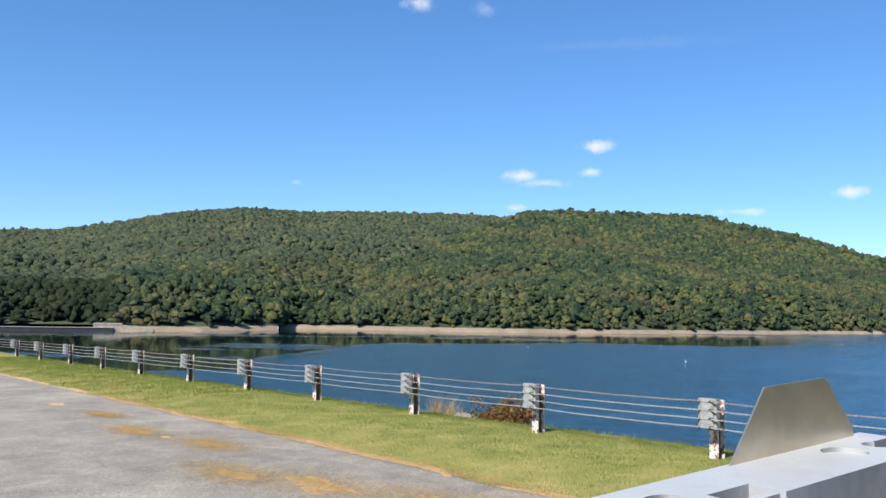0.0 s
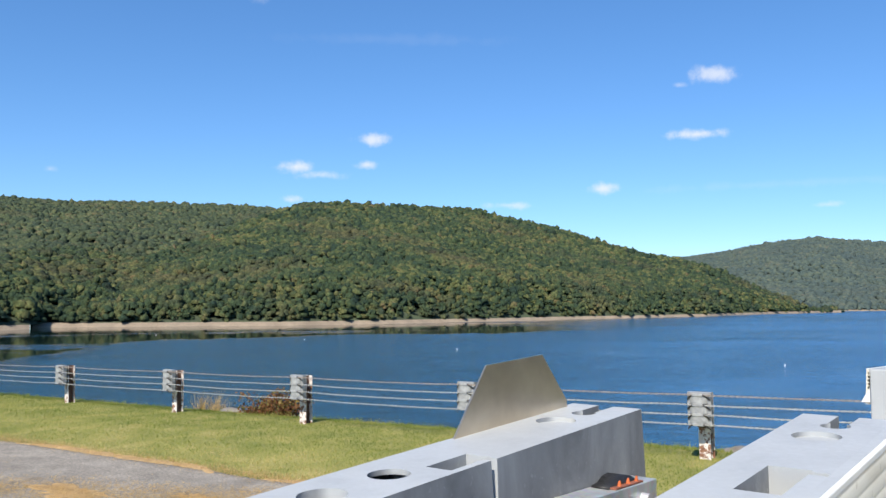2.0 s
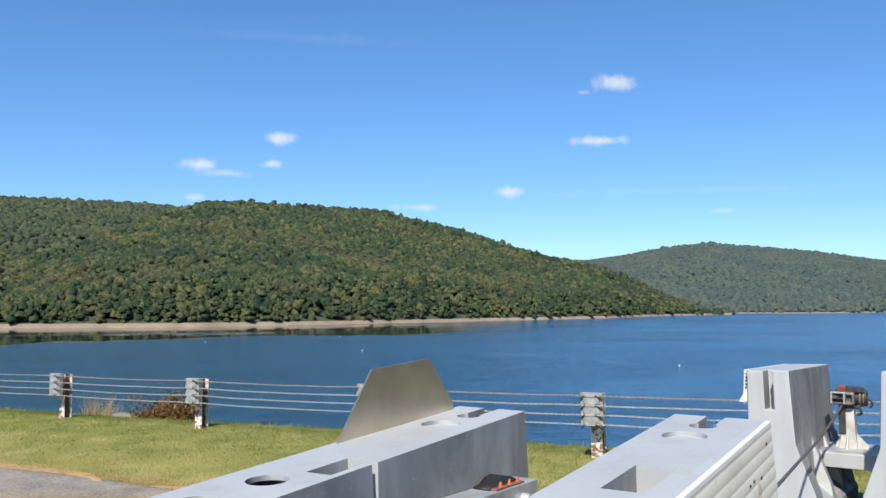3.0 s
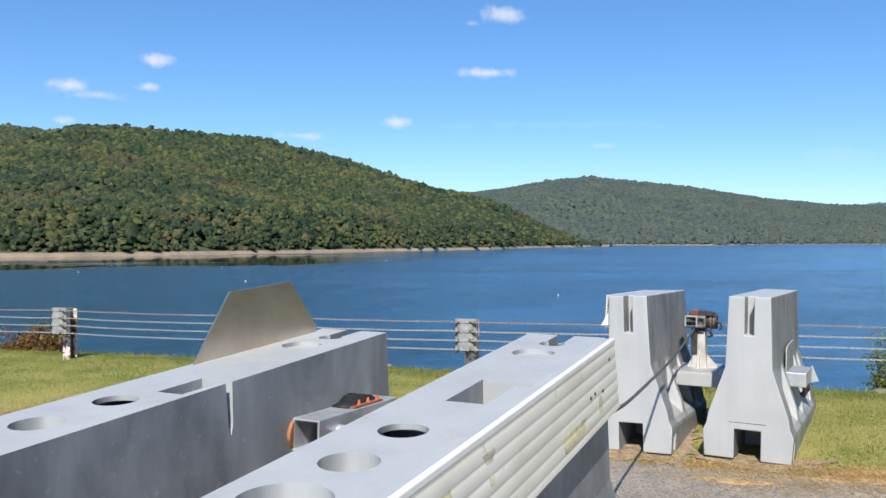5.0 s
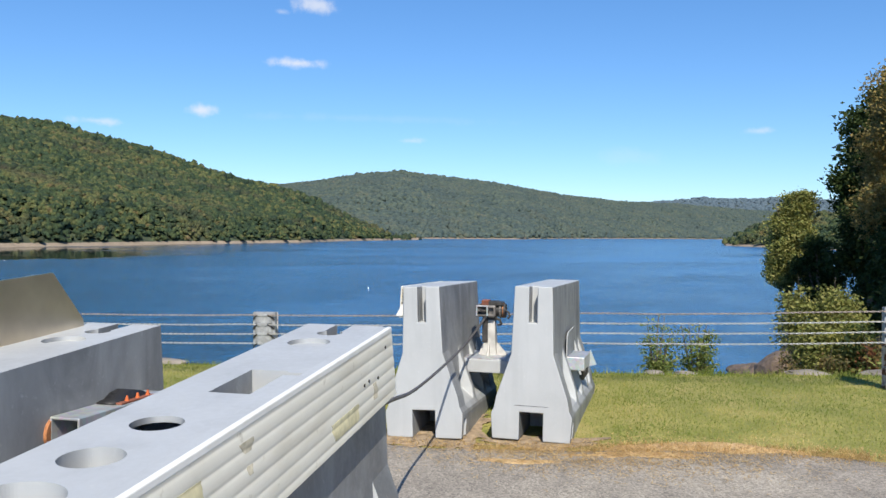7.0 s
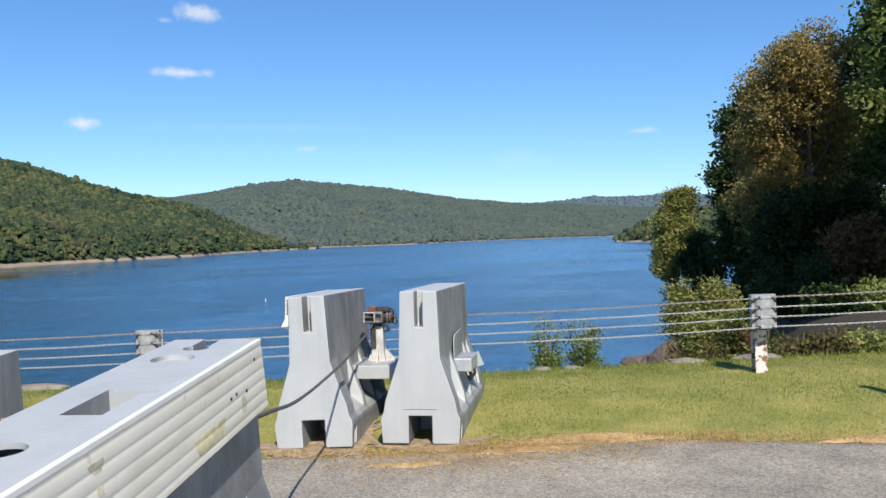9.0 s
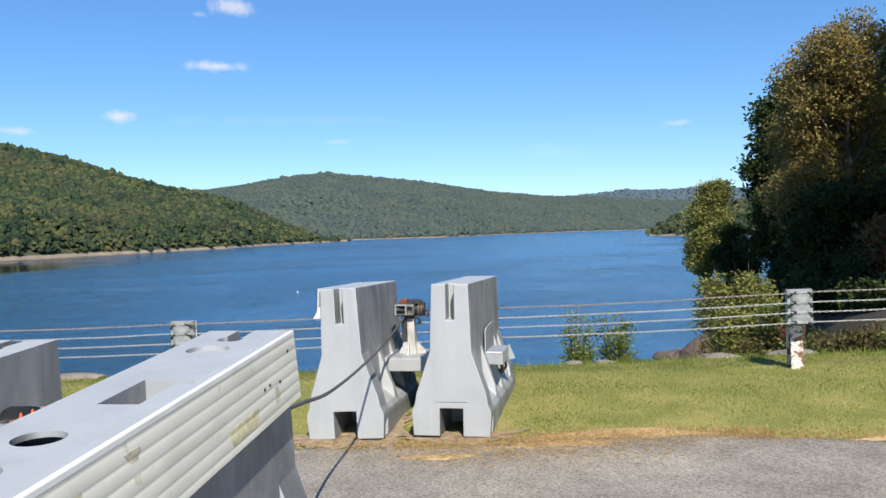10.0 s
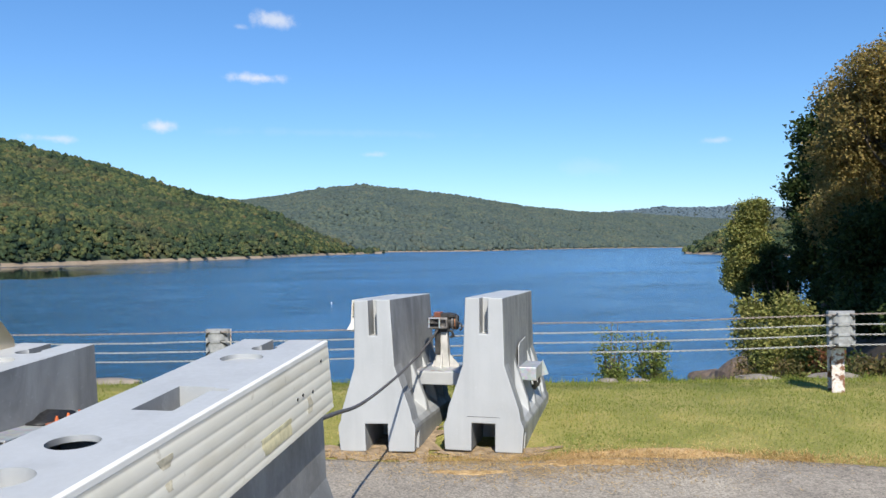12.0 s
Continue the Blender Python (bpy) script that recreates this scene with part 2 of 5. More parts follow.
def woodland(name, stops, grain=0.75, tint=(0.032, 0.054, 0.034), warm=(0.115, 0.09, 0.05), depth=1.0):
    """Far tree crowns: a colour for each lump, drifting over the hillside in stands, with leaf grain."""
    m = Shade(name, rough=0.9)
    geo = m.add("ShaderNodeNewGeometry")
    at = m.where("Position")
    stand = m.noise(0.022, 5, 0.65, at=at)
    tree_wise = m.noise(0.15, 1, 0.5, at=at)
    mixed = m.math("ADD", m.math("MULTIPLY", geo.outputs["Random Per Island"], 0.3), m.math("ADD", m.math("MULTIPLY", stand, 1.0), m.math("MULTIPLY", tree_wise, 1.0)))
    c = m.ramp(m.math("SUBTRACT", m.math("MULTIPLY", mixed, 1.25), 0.93), *stops)
    leaf = m.noise(grain, 6, 0.7, at=at)
    patch = m.noise(0.009, 4, 0.6, at=at)
    c = m.mix(m.ramp(patch, (0.45, 0.0), (0.65, 0.45)), c, tint)
    turning = m.math("ADD", m.noise(0.011, 4, 0.6, at=m.where("Position", (1, 1, 2.2))), m.math("MULTIPLY", m.noise(0.09, 2, 0.5, at=at), 0.35))
    c = m.mix(m.ramp(turning, (0.71, 0.0), (0.88, 0.42)), c, warm)
    c = m.mix(0.65 * depth, c, m.ramp(leaf, (0.36, 0.14), (0.64, 0.86)), "OVERLAY")
    return m.set("Base Color", c).set("Specular IOR Level", 0.1).bump(leaf, 1.2, 0.9 * depth).mat


def leaves(name, stops):
    m = Shade(name, rough=0.62)
    geo = m.add("ShaderNodeNewGeometry")
    c = m.ramp(geo.outputs["Random Per Island"], *stops)
    m.set("Base Color", c).set("Specular IOR Level", 0.25)
    thin = m.add("ShaderNodeBsdfTranslucent", Color=c)
    mix = m.add("ShaderNodeMixShader", Fac=0.34)
    m.links.new(m.bsdf.outputs[0], mix.inputs[1])
    m.links.new(thin.outputs[0], mix.inputs[2])
    m.links.new(mix.outputs[0], m.nodes["Material Output"].inputs["Surface"])
    return m.mat


def bark():
    m = Shade("bark", rough=0.95)
    n = m.noise(3, 6, 0.65, at=m.where("Position", (5, 5, 0.8)))
    return m.set("Base Color", m.ramp(n, (0.3, (0.06, 0.048, 0.036)), (0.7, (0.2, 0.17, 0.135)))).bump(n, 0.03, 0.9).mat


def lake_water():
    m = Shade("lake_water", (0.006, 0.03, 0.055), 0.08)
    at = m.where("Position")
    split = m.add("ShaderNodeSeparateXYZ", Vector=at)
    x, y = split.outputs["X"], split.outputs["Y"]
    wind = m.noise(0.008, 5, 0.6, at=m.where("Position", (0.5, 1.6, 1)), warp=0.8)
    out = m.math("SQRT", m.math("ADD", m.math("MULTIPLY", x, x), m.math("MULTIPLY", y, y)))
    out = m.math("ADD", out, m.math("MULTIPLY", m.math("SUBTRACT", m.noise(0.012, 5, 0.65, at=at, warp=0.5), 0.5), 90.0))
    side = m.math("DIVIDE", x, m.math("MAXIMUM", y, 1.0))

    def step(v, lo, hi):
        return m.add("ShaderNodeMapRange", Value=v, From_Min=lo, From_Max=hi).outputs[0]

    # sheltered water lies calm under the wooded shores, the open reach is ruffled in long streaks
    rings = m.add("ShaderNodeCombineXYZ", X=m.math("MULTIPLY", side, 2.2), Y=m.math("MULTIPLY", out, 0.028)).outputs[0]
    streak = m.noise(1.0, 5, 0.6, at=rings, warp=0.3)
    # the bay's near edge is drawn where the hills' dark reflection ends
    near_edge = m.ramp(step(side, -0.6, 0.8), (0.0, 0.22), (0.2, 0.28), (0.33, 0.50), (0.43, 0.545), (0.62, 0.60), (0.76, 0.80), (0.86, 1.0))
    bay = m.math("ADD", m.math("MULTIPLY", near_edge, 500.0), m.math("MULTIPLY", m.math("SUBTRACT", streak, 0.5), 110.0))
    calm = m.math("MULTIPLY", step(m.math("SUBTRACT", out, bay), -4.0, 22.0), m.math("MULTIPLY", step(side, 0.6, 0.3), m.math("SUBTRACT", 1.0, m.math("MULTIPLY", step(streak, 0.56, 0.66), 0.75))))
    small, tall = m.noise(1.9, 5, 0.62, at=m.where("Position", (0.7, 1.2, 1))), m.noise(0.3, 5, 0.65, at=m.where("Position", (0.6, 1.2, 1)))
    m.set("IOR", 1.33).set("Roughness", m.mix(calm, m.ramp(wind, (0.35, 0.12), (0.65, 0.2)), (0.05, 0.05, 0.05))).set("Specular IOR Level", m.math("SUBTRACT", 0.5, m.math("MULTIPLY", calm, 0.25)))
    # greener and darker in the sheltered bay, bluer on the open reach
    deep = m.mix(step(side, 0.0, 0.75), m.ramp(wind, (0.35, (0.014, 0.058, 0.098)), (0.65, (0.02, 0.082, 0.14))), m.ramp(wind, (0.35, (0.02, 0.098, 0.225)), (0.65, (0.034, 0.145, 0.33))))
    # light and dark of the ripples painted into the base colour
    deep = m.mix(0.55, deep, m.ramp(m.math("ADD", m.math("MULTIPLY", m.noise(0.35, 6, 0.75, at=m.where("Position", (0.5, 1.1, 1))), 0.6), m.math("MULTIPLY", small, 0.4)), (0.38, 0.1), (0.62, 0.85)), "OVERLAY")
    # sky sheen on the wind streaks, painted as paler blue
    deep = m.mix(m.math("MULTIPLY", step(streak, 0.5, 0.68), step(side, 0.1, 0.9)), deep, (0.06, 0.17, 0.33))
    # the hills' reflection is painted in: calm water goes near black
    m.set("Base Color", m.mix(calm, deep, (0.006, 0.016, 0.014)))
    waves = m.math("ADD", small, m.math("MULTIPLY", tall, 4.0))
    n = m.add("ShaderNodeBump", Height=waves, Distance=0.35, Strength=m.math("SUBTRACT", 0.85, m.math("MULTIPLY", calm, 0.844)))
    return m.set("Normal", n.outputs[0]).mat


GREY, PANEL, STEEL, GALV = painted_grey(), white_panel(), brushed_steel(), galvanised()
GALV_RUST = galvanised("rusty_galvanised", 0.3)
WORN_IRON = plain("worn_iron", (0.17, 0.16, 0.15), 0.6, 0.3, 0.5, 24)
BLOCK = plain("weathered_zinc", (0.33, 0.335, 0.33), 0.6, 0.15, 0.25, 20)
POST = peeling_post()
CABLE = plain("galvanised_cable", (0.40, 0.395, 0.375), 0.5, 0.4, 0.25, 60, 0)
CABLE_RUST = plain("rusty_cable", (0.30, 0.255, 0.225), 0.7, 0.3, 0.35, 40, 0)
DARK = plain("black_rubber", (0.018, 0.018, 0.019), 0.55, 0, 0.3, 40, 0.001)
IRON = plain("dark_iron", (0.06, 0.058, 0.056), 0.6, 0.4, 0.4, 30)
ORANGE = plain("orange_rust_paint", (0.55, 0.13, 0.035), 0.6, 0, 0.35, 30)
WHITE = plain("white_enamel", (0.76, 0.75, 0.7), 0.45, 0, 0.08, 9)
RUST_BROWN = plain("rust_brown", (0.13, 0.07, 0.047), 0.85, 0, 0.5, 25)
RUST_RIM = plain("orange_rust", (0.36, 0.15, 0.06), 0.8, 0, 0.5, 40)
RUST_RED = plain("rust_red", (0.24, 0.085, 0.05), 0.7, 0, 0.4, 30)
DIRTY_WHITE = plain("dirty_white", (0.52, 0.51, 0.48), 0.6, 0, 0.3, 7)
TAPE = plain("yellowed_tape", (0.60, 0.54, 0.33), 0.7, 0, 0.3, 18)
TAPE_BROWN = plain("brown_residue", (0.50, 0.45, 0.33), 0.8, 0, 0.3, 30)
CONCRETE = plain("pale_concrete", (0.40, 0.355, 0.285), 0.9, 0, 0.2, 0.6, 0.02)
COPING = plain("weathered_concrete", (0.26, 0.255, 0.24), 0.9, 0, 0.25, 0.6, 0.02)
DAM_WALL = plain("dark_concrete", (0.035, 0.038, 0.042), 0.8, 0, 0.25, 0.5, 0.02)
BOULDER = plain("brown_boulder", (0.135, 0.1, 0.075), 0.95, 0, 0.4, 3, 0.04)
ROCK = plain("grey_rock", (0.21, 0.185, 0.155), 0.9, 0, 0.35, 5, 0.02)
DIRT = plain("brown_dirt", (0.30, 0.225, 0.145), 0.95, 0, 0.45, 16, 0.02)
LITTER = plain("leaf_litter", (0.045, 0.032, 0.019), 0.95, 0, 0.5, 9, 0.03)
TURF, STRAW, ASPHALT, SHORE, WATER, BARK = grass_ground(), straw(), asphalt(), shore_gravel(), lake_water(), bark()
def grass_blades():
    """Blades that vary one by one and drift in patches from fresh to dry."""
    mat = leaves("grass_blades", [(0.0, (0.15, 0.20, 0.035)), (0.5, (0.275, 0.305, 0.064)), (0.8, (0.46, 0.395, 0.13)), (1.0, (0.66, 0.50, 0.24))])
    nodes, links = mat.node_tree.nodes, mat.node_tree.links
    ramp = next(n for n in nodes if n.type == "VALTORGB")
    geo = next(n for n in nodes if n.type == "NEW_GEOMETRY")
    drift = nodes.new("ShaderNodeTexNoise")
    drift.inputs["Scale"].default_value, drift.inputs["Detail"].default_value = 1.7, 4.0
    links.new(geo.outputs["Position"], drift.inputs["Vector"])
    add = nodes.new("ShaderNodeMath")
    add.operation = "MULTIPLY_ADD"
    links.new(drift.outputs["Fac"], add.inputs[0])
    add.inputs[1].default_value = 1.9
    half = nodes.new("ShaderNodeMath")
    half.operation = "MULTIPLY_ADD"
    links.new(geo.outputs["Random Per Island"], half.inputs[0])
    half.inputs[1].default_value, half.inputs[2].default_value = 0.6, -0.82
    links.new(half.outputs[0], add.inputs[2])
    # drier towards the asphalt
    across = nodes.new("ShaderNodeVectorMath")
    across.operation = "DOT_PRODUCT"
    links.new(geo.outputs["Position"], across.inputs[0])
    across.inputs[1].default_value = (0.731, 0.682, 0.0)
    dry = nodes.new("ShaderNodeMapRange")
    links.new(across.outputs["Value"], dry.inputs["Value"])
    for key, value in (("From Min", 7.1), ("From Max", 5.7), ("To Min", -0.13), ("To Max", 0.3)):
        dry.inputs[key].default_value = value
    total = nodes.new("ShaderNodeMath")
    links.new(add.outputs[0], total.inputs[0])
    links.new(dry.outputs[0], total.inputs[1])
    links.new(total.outputs[0], ramp.inputs["Fac"])
    return mat


BLADE = grass_blades()
STRAW_BLADE = leaves("straw_blades", [(0.0, (0.42, 0.27, 0.1)), (1.0, (0.66, 0.48, 0.22))])
GREENS = [(0.0, (0.016, 0.03, 0.024)), (0.3, (0.03, 0.05, 0.03)), (0.55, (0.052, 0.075, 0.034)), (0.7, (0.09, 0.105, 0.042)), (0.85, (0.12, 0.122, 0.048)), (1.0, (0.135, 0.105, 0.052))]
WOODS = woodland("mixed_woods", GREENS)
# paler than the shore woods: the upper slope's haze is in the colours
RIDGE_WOODS = woodland("ridge_woods", [(0.0, (0.028, 0.042, 0.032)), (0.4, (0.052, 0.072, 0.044)), (0.7, (0.085, 0.105, 0.05)), (0.85, (0.112, 0.114, 0.056)), (1.0, (0.125, 0.098, 0.06))], 0.75, (0.052, 0.07, 0.046))
# distance haze is painted into these two as paler, bluer leaf colours
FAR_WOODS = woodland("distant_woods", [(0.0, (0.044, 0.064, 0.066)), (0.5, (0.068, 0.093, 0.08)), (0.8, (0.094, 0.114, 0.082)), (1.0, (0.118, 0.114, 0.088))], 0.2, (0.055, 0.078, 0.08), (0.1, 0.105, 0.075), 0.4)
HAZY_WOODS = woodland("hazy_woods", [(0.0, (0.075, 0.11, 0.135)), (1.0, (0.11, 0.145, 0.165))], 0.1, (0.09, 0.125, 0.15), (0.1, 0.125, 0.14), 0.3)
# darkest of the woods' colours, for the band behind the spillway
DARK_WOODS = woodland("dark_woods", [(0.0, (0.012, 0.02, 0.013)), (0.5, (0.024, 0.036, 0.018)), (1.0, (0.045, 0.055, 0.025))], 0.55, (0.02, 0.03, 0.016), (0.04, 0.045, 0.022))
FLOOR_WOODS = plain("forest_floor", (0.05, 0.066, 0.032), 0.95, 0, 0.4, 0.05, 0.3)
LEAF_GREEN = leaves("green_leaves", [(0.0, (0.02, 0.04, 0.011)), (0.5, (0.042, 0.072, 0.018)), (1.0, (0.085, 0.108, 0.03))])
LEAF_LIGHT = leaves("light_leaves", [(0.0, (0.13, 0.155, 0.04)), (0.5, (0.22, 0.24, 0.065)), (1.0, (0.36, 0.33, 0.11))])
LEAF_MID = leaves("fresh_leaves", [(0.0, (0.10, 0.15, 0.03)), (0.6, (0.18, 0.23, 0.055)), (1.0, (0.28, 0.28, 0.09))])
LEAF_AMBER = leaves("amber_leaves", [(0.0, (0.16, 0.135, 0.045)), (0.4, (0.33, 0.245, 0.08)), (0.7, (0.42, 0.31, 0.105)), (1.0, (0.15, 0.17, 0.05))])
LEAF_BROWN = leaves("brown_green_leaves", [(0.0, (0.07, 0.075, 0.025)), (0.5, (0.13, 0.12, 0.04)), (1.0, (0.2, 0.13, 0.06))])
LEAF_RED = leaves("russet_leaves", [(0.0, (0.12, 0.05, 0.025)), (0.5, (0.24, 0.1, 0.04)), (0.8, (0.14, 0.14, 0.04)), (1.0, (0.3, 0.2, 0.06))])


# ---------------------------------------------------------------- mesh helpers
def mesh_object(name, bm, material, parent=None, smooth=False):
    data = bpy.data.meshes.new(name)
    bmesh.ops.recalc_face_normals(bm, faces=bm.faces)
    bm.to_mesh(data)
    bm.free()
    data.materials.append(material)
    if smooth:
        data.polygons.foreach_set("use_smooth", [True] * len(data.polygons))
    ob = new(name, data)
    ob.parent = parent
    return ob


def part(name, bm, material, parent, label="", smooth=False):
    return tagged(mesh_object(name, bm, material, parent, smooth), label)


def raw(name, verts, faces, material, parent=None, smooth=False):
    data = bpy.data.meshes.new(name)
    verts, faces = np.asarray(verts, dtype=np.float32), np.asarray(faces, dtype=np.int32)
    k = faces.shape[1]
    data.vertices.add(len(verts))
    data.vertices.foreach_set("co", verts.ravel())
    data.loops.add(faces.size)
    data.loops.foreach_set("vertex_index", faces.ravel())
    data.polygons.add(len(faces))
    data.polygons.foreach_set("loop_start", np.arange(0, faces.size, k, dtype=np.int32))
    if smooth:
        data.polygons.foreach_set("use_smooth", np.ones(len(faces), dtype=bool))
    data.update(calc_edges=True)
    data.materials.append(material)
    ob = new(name, data)
    ob.parent = parent
    return ob


def thing(name, m, label, category, group=""):
    ob = new(name)
    ob.matrix_world = m
    return tagged(ob, label, category, group)


def box(x0, y0, z0, x1, y1, z1, bevel=0.0, bm=None):
    own = bm is None
    bm = bm or bmesh.new()
    made = bmesh.ops.create_cube(bm, size=1.0, matrix=Matrix.LocRotScale(((x0 + x1) / 2, (y0 + y1) / 2, (z0 + z1) / 2), None, (abs(x1 - x0), abs(y1 - y0), abs(z1 - z0))))
    if bevel:
        edges = {e for v in made["verts"] for e in v.link_edges}
        bmesh.ops.bevel(bm, geom=list(edges), offset=bevel, segments=2, profile=0.5, affect="EDGES")
    return bm


def rod(points, radius, sides=8, bm=None, closed_ends=True):
    """A tube along points; radius is one number or one a point."""
    bm = bm or bmesh.new()
    points = [Vector(p) for p in points]
    radii = [radius] * len(points) if isinstance(radius, (int, float)) else radius
    rings, side = [], None
    for i, p in enumerate(points):
        t = (points[min(i + 1, len(points) - 1)] - points[max(i - 1, 0)]).normalized()
        side = (side - t * side.dot(t)).normalized() if side else t.orthogonal().normalized()
        up = t.cross(side)
        rings.append([bm.verts.new(p + (side * math.cos(a) + up * math.sin(a)) * radii[i]) for a in (2 * math.pi * k / sides for k in range(sides))])
    for a, b in zip(rings, rings[1:]):
        for k in range(sides):
            bm.faces.new((a[k], a[(k + 1) % sides], b[(k + 1) % sides], b[k]))
    if closed_ends:
        bm.faces.new(rings[0][::-1]), bm.faces.new(rings[-1])
    return bm


def prism(outline, lo, hi, axis="x", bm=None):
    """An outline of (a, b) pairs pulled along an axis: x: (y, z); y: (x, z); z: (x, y)."""
    bm = bm or bmesh.new()
    place = {"x": lambda a, b, t: (t, a, b), "y": lambda a, b, t: (a, t, b), "z": lambda a, b, t: (a, b, t)}[axis]
    rows = [[bm.verts.new(place(a, b, t)) for a, b in outline] for t in (lo, hi)]
    n = len(outline)
    for k in range(n):
        bm.faces.new((rows[0][k], rows[0][(k + 1) % n], rows[1][(k + 1) % n], rows[1][k]))
    bm.faces.new(rows[0][::-1]), bm.faces.new(rows[1])
    return bm


def carve(ob, cutters, bevel=0.0):
    """Cuts the cutter meshes out of ob for good, then rounds its sharp edges."""
    tools = []
    bpy.context.view_layer.update()
    for bm in cutters:
        t = mesh_object("cutter", bm, GREY)
        t.matrix_world = ob.matrix_world
        tools.append(t)
        mod = ob.modifiers.new("cut", "BOOLEAN")
        mod.operation, mod.object, mod.solver = "DIFFERENCE", t, "EXACT"
    if bevel:
        mod = ob.modifiers.new("round", "BEVEL")
        mod.width, mod.segments, mod.limit_method, mod.angle_limit = bevel, 2, "ANGLE", radians(38)
    bpy.context.view_layer.update()
    done = bpy.data.meshes.new_from_object(ob.evaluated_get(bpy.context.evaluated_depsgraph_get()))
    ob.modifiers.clear()
    old, ob.data = ob.data, done
    bpy.data.meshes.remove(old)
    for t in tools:
        data = t.data
        bpy.data.objects.remove(t)
        bpy.data.meshes.remove(data)
    return ob


# ---------------------------------------------------------------- the lie of the land
# s runs along the fence, o across it towards the lake; s = o = 0 is one post
ORIGIN, ALONG, ACROSS = Vector((3.99, 7.62)), Vector((0.682, -0.731)), Vector((0.731, 0.682))
WATER_Z = -10.0


def plan(s, o):
    return ORIGIN + ALONG * s + ACROSS * o


def frame_of(x, y):
    v = Vector((x, y)) - ORIGIN
    return v.dot(ALONG), v.dot(ACROSS)


def ramp01(v, lo, hi):
    t = np.clip((v - lo) / (hi - lo), 0, 1)
    return t * t * (3 - 2 * t)


def land(s, o):
    """Height of the ground; s and o are numbers or arrays."""
    s, o = np.asarray(s, dtype=float), np.asarray(o, dtype=float)
    base = 0.043 + 0.0192 * np.clip(s, -60, 14)
    crest = 0.4 - 0.22 * ramp01(-s, 3, 9) + 0.012 * np.clip(-s - 20, 0, 40) + 0.25 * ramp01(s, 3, 6)
    z = base - 0.085 * (1 - ramp01(o, -2.5, -0.9))
    z = z + 0.05 * np.exp(-((s - 1.9) ** 2 / 1.6 + (o + 5.3) ** 2 / 0.8))
    z = z - 0.05 * np.exp(-(((s - 2.25) / 1.0) ** 4 + ((o + 1.45) / 1.15) ** 4))
    over = np.clip(o - crest, 0, None)
    bank = -0.12 * np.clip(over, 0, 0.8) - 0.52 * np.clip(over - 0.5, 0, 26)
    rise = ramp01(s, 5.2 + 0.155 * np.clip(o, 0, 400), 8.2 + 0.235 * np.clip(o, 0, 400))
    shelf = -0.03 * np.clip(over, 0, 10) - 0.105 * np.clip(over - 6, 0, 85) - 0.3 * np.clip(over - 91, 0, 20)
    z = z + bank * (1 - rise) + shelf * rise
    z = z + 2.3 * np.exp(-(((s - 7.3) / 1.1) ** 2 + ((o - 9.5) / 3.2) ** 2)) * (1 - rise)
    return np.maximum(z, -14.0)


def land_xy(x, y):
    return float(land(*frame_of(x, y)))


def uneven(values, *stretches):
    out = []
    for lo, hi, step in stretches:
        out += list(np.arange(lo, hi, step))
    return np.array(out)


def sheet(name, ss, oo, material, lift=0.0, wobble=0.0):
    S, O = np.meshgrid(ss, oo, indexing="ij")
    Z = land(S, O) + lift
    if wobble:
        Z = Z + wobble * np.array([noise.noise((a * 1.3, b * 1.3, 0.3)) for a, b in zip(S.ravel(), O.ravel())]).reshape(S.shape)
    X = ORIGIN.x + ALONG.x * S + ACROSS.x * O
    Y = ORIGIN.y + ALONG.y * S + ACROSS.y * O
    n, k = S.shape
    i = np.arange(n * k).reshape(n, k)
    faces = np.stack([i[:-1, :-1], i[1:, :-1], i[1:, 1:], i[:-1, 1:]], -1).reshape(-1, 4)
    ob = raw(name, np.stack([X, Y, Z], -1).reshape(-1, 3), faces, material, smooth=True)
    return ob


ground = sheet("ground", uneven(0, (-4800, -400, 400), (-400, -60, 20), (-60, -20, 2), (-20, 16, 0.4), (16, 60, 2), (60, 400, 20), (400, 5001, 400)),
               uneven(0, (-4800, -400, 400), (-400, -40, 20), (-40, -4, 2), (-4, 4, 0.25), (4, 16, 0.5), (16, 120, 2), (120, 400, 20), (400, 5001, 400)), TURF)
ground.data.materials.append(shore_gravel("stony_bank", (0.27, 0.17, 0.115)))
ground.data.materials.append(FLOOR_WOODS)
ground.data.materials.append(LITTER)
for face in ground.data.polygons:
    fs, fo = frame_of(*face.center.xy)
    if fo > 6 and fs > 8.5 + 0.3 * fo:
        face.material_index = 2
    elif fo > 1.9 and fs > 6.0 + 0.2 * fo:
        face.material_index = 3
    elif fo > 1.3 and (face.center.z < float(land(fs, 0)) - 0.25 or fo > 6):
        face.material_index = 1
tagged(ground, "mown grass verge and bank, sunlit and partly dry", "ground", kind="structure")


def edge_of(s):
    """Where the asphalt ends, across the fence line."""
    return float(np.interp(s, (-3, 0.4, 1.5, 3.3, 4.4, 5.5, 9), (-2.6, -2.45, -2.12, -2.16, -2.18, -2.36, -2.5)))


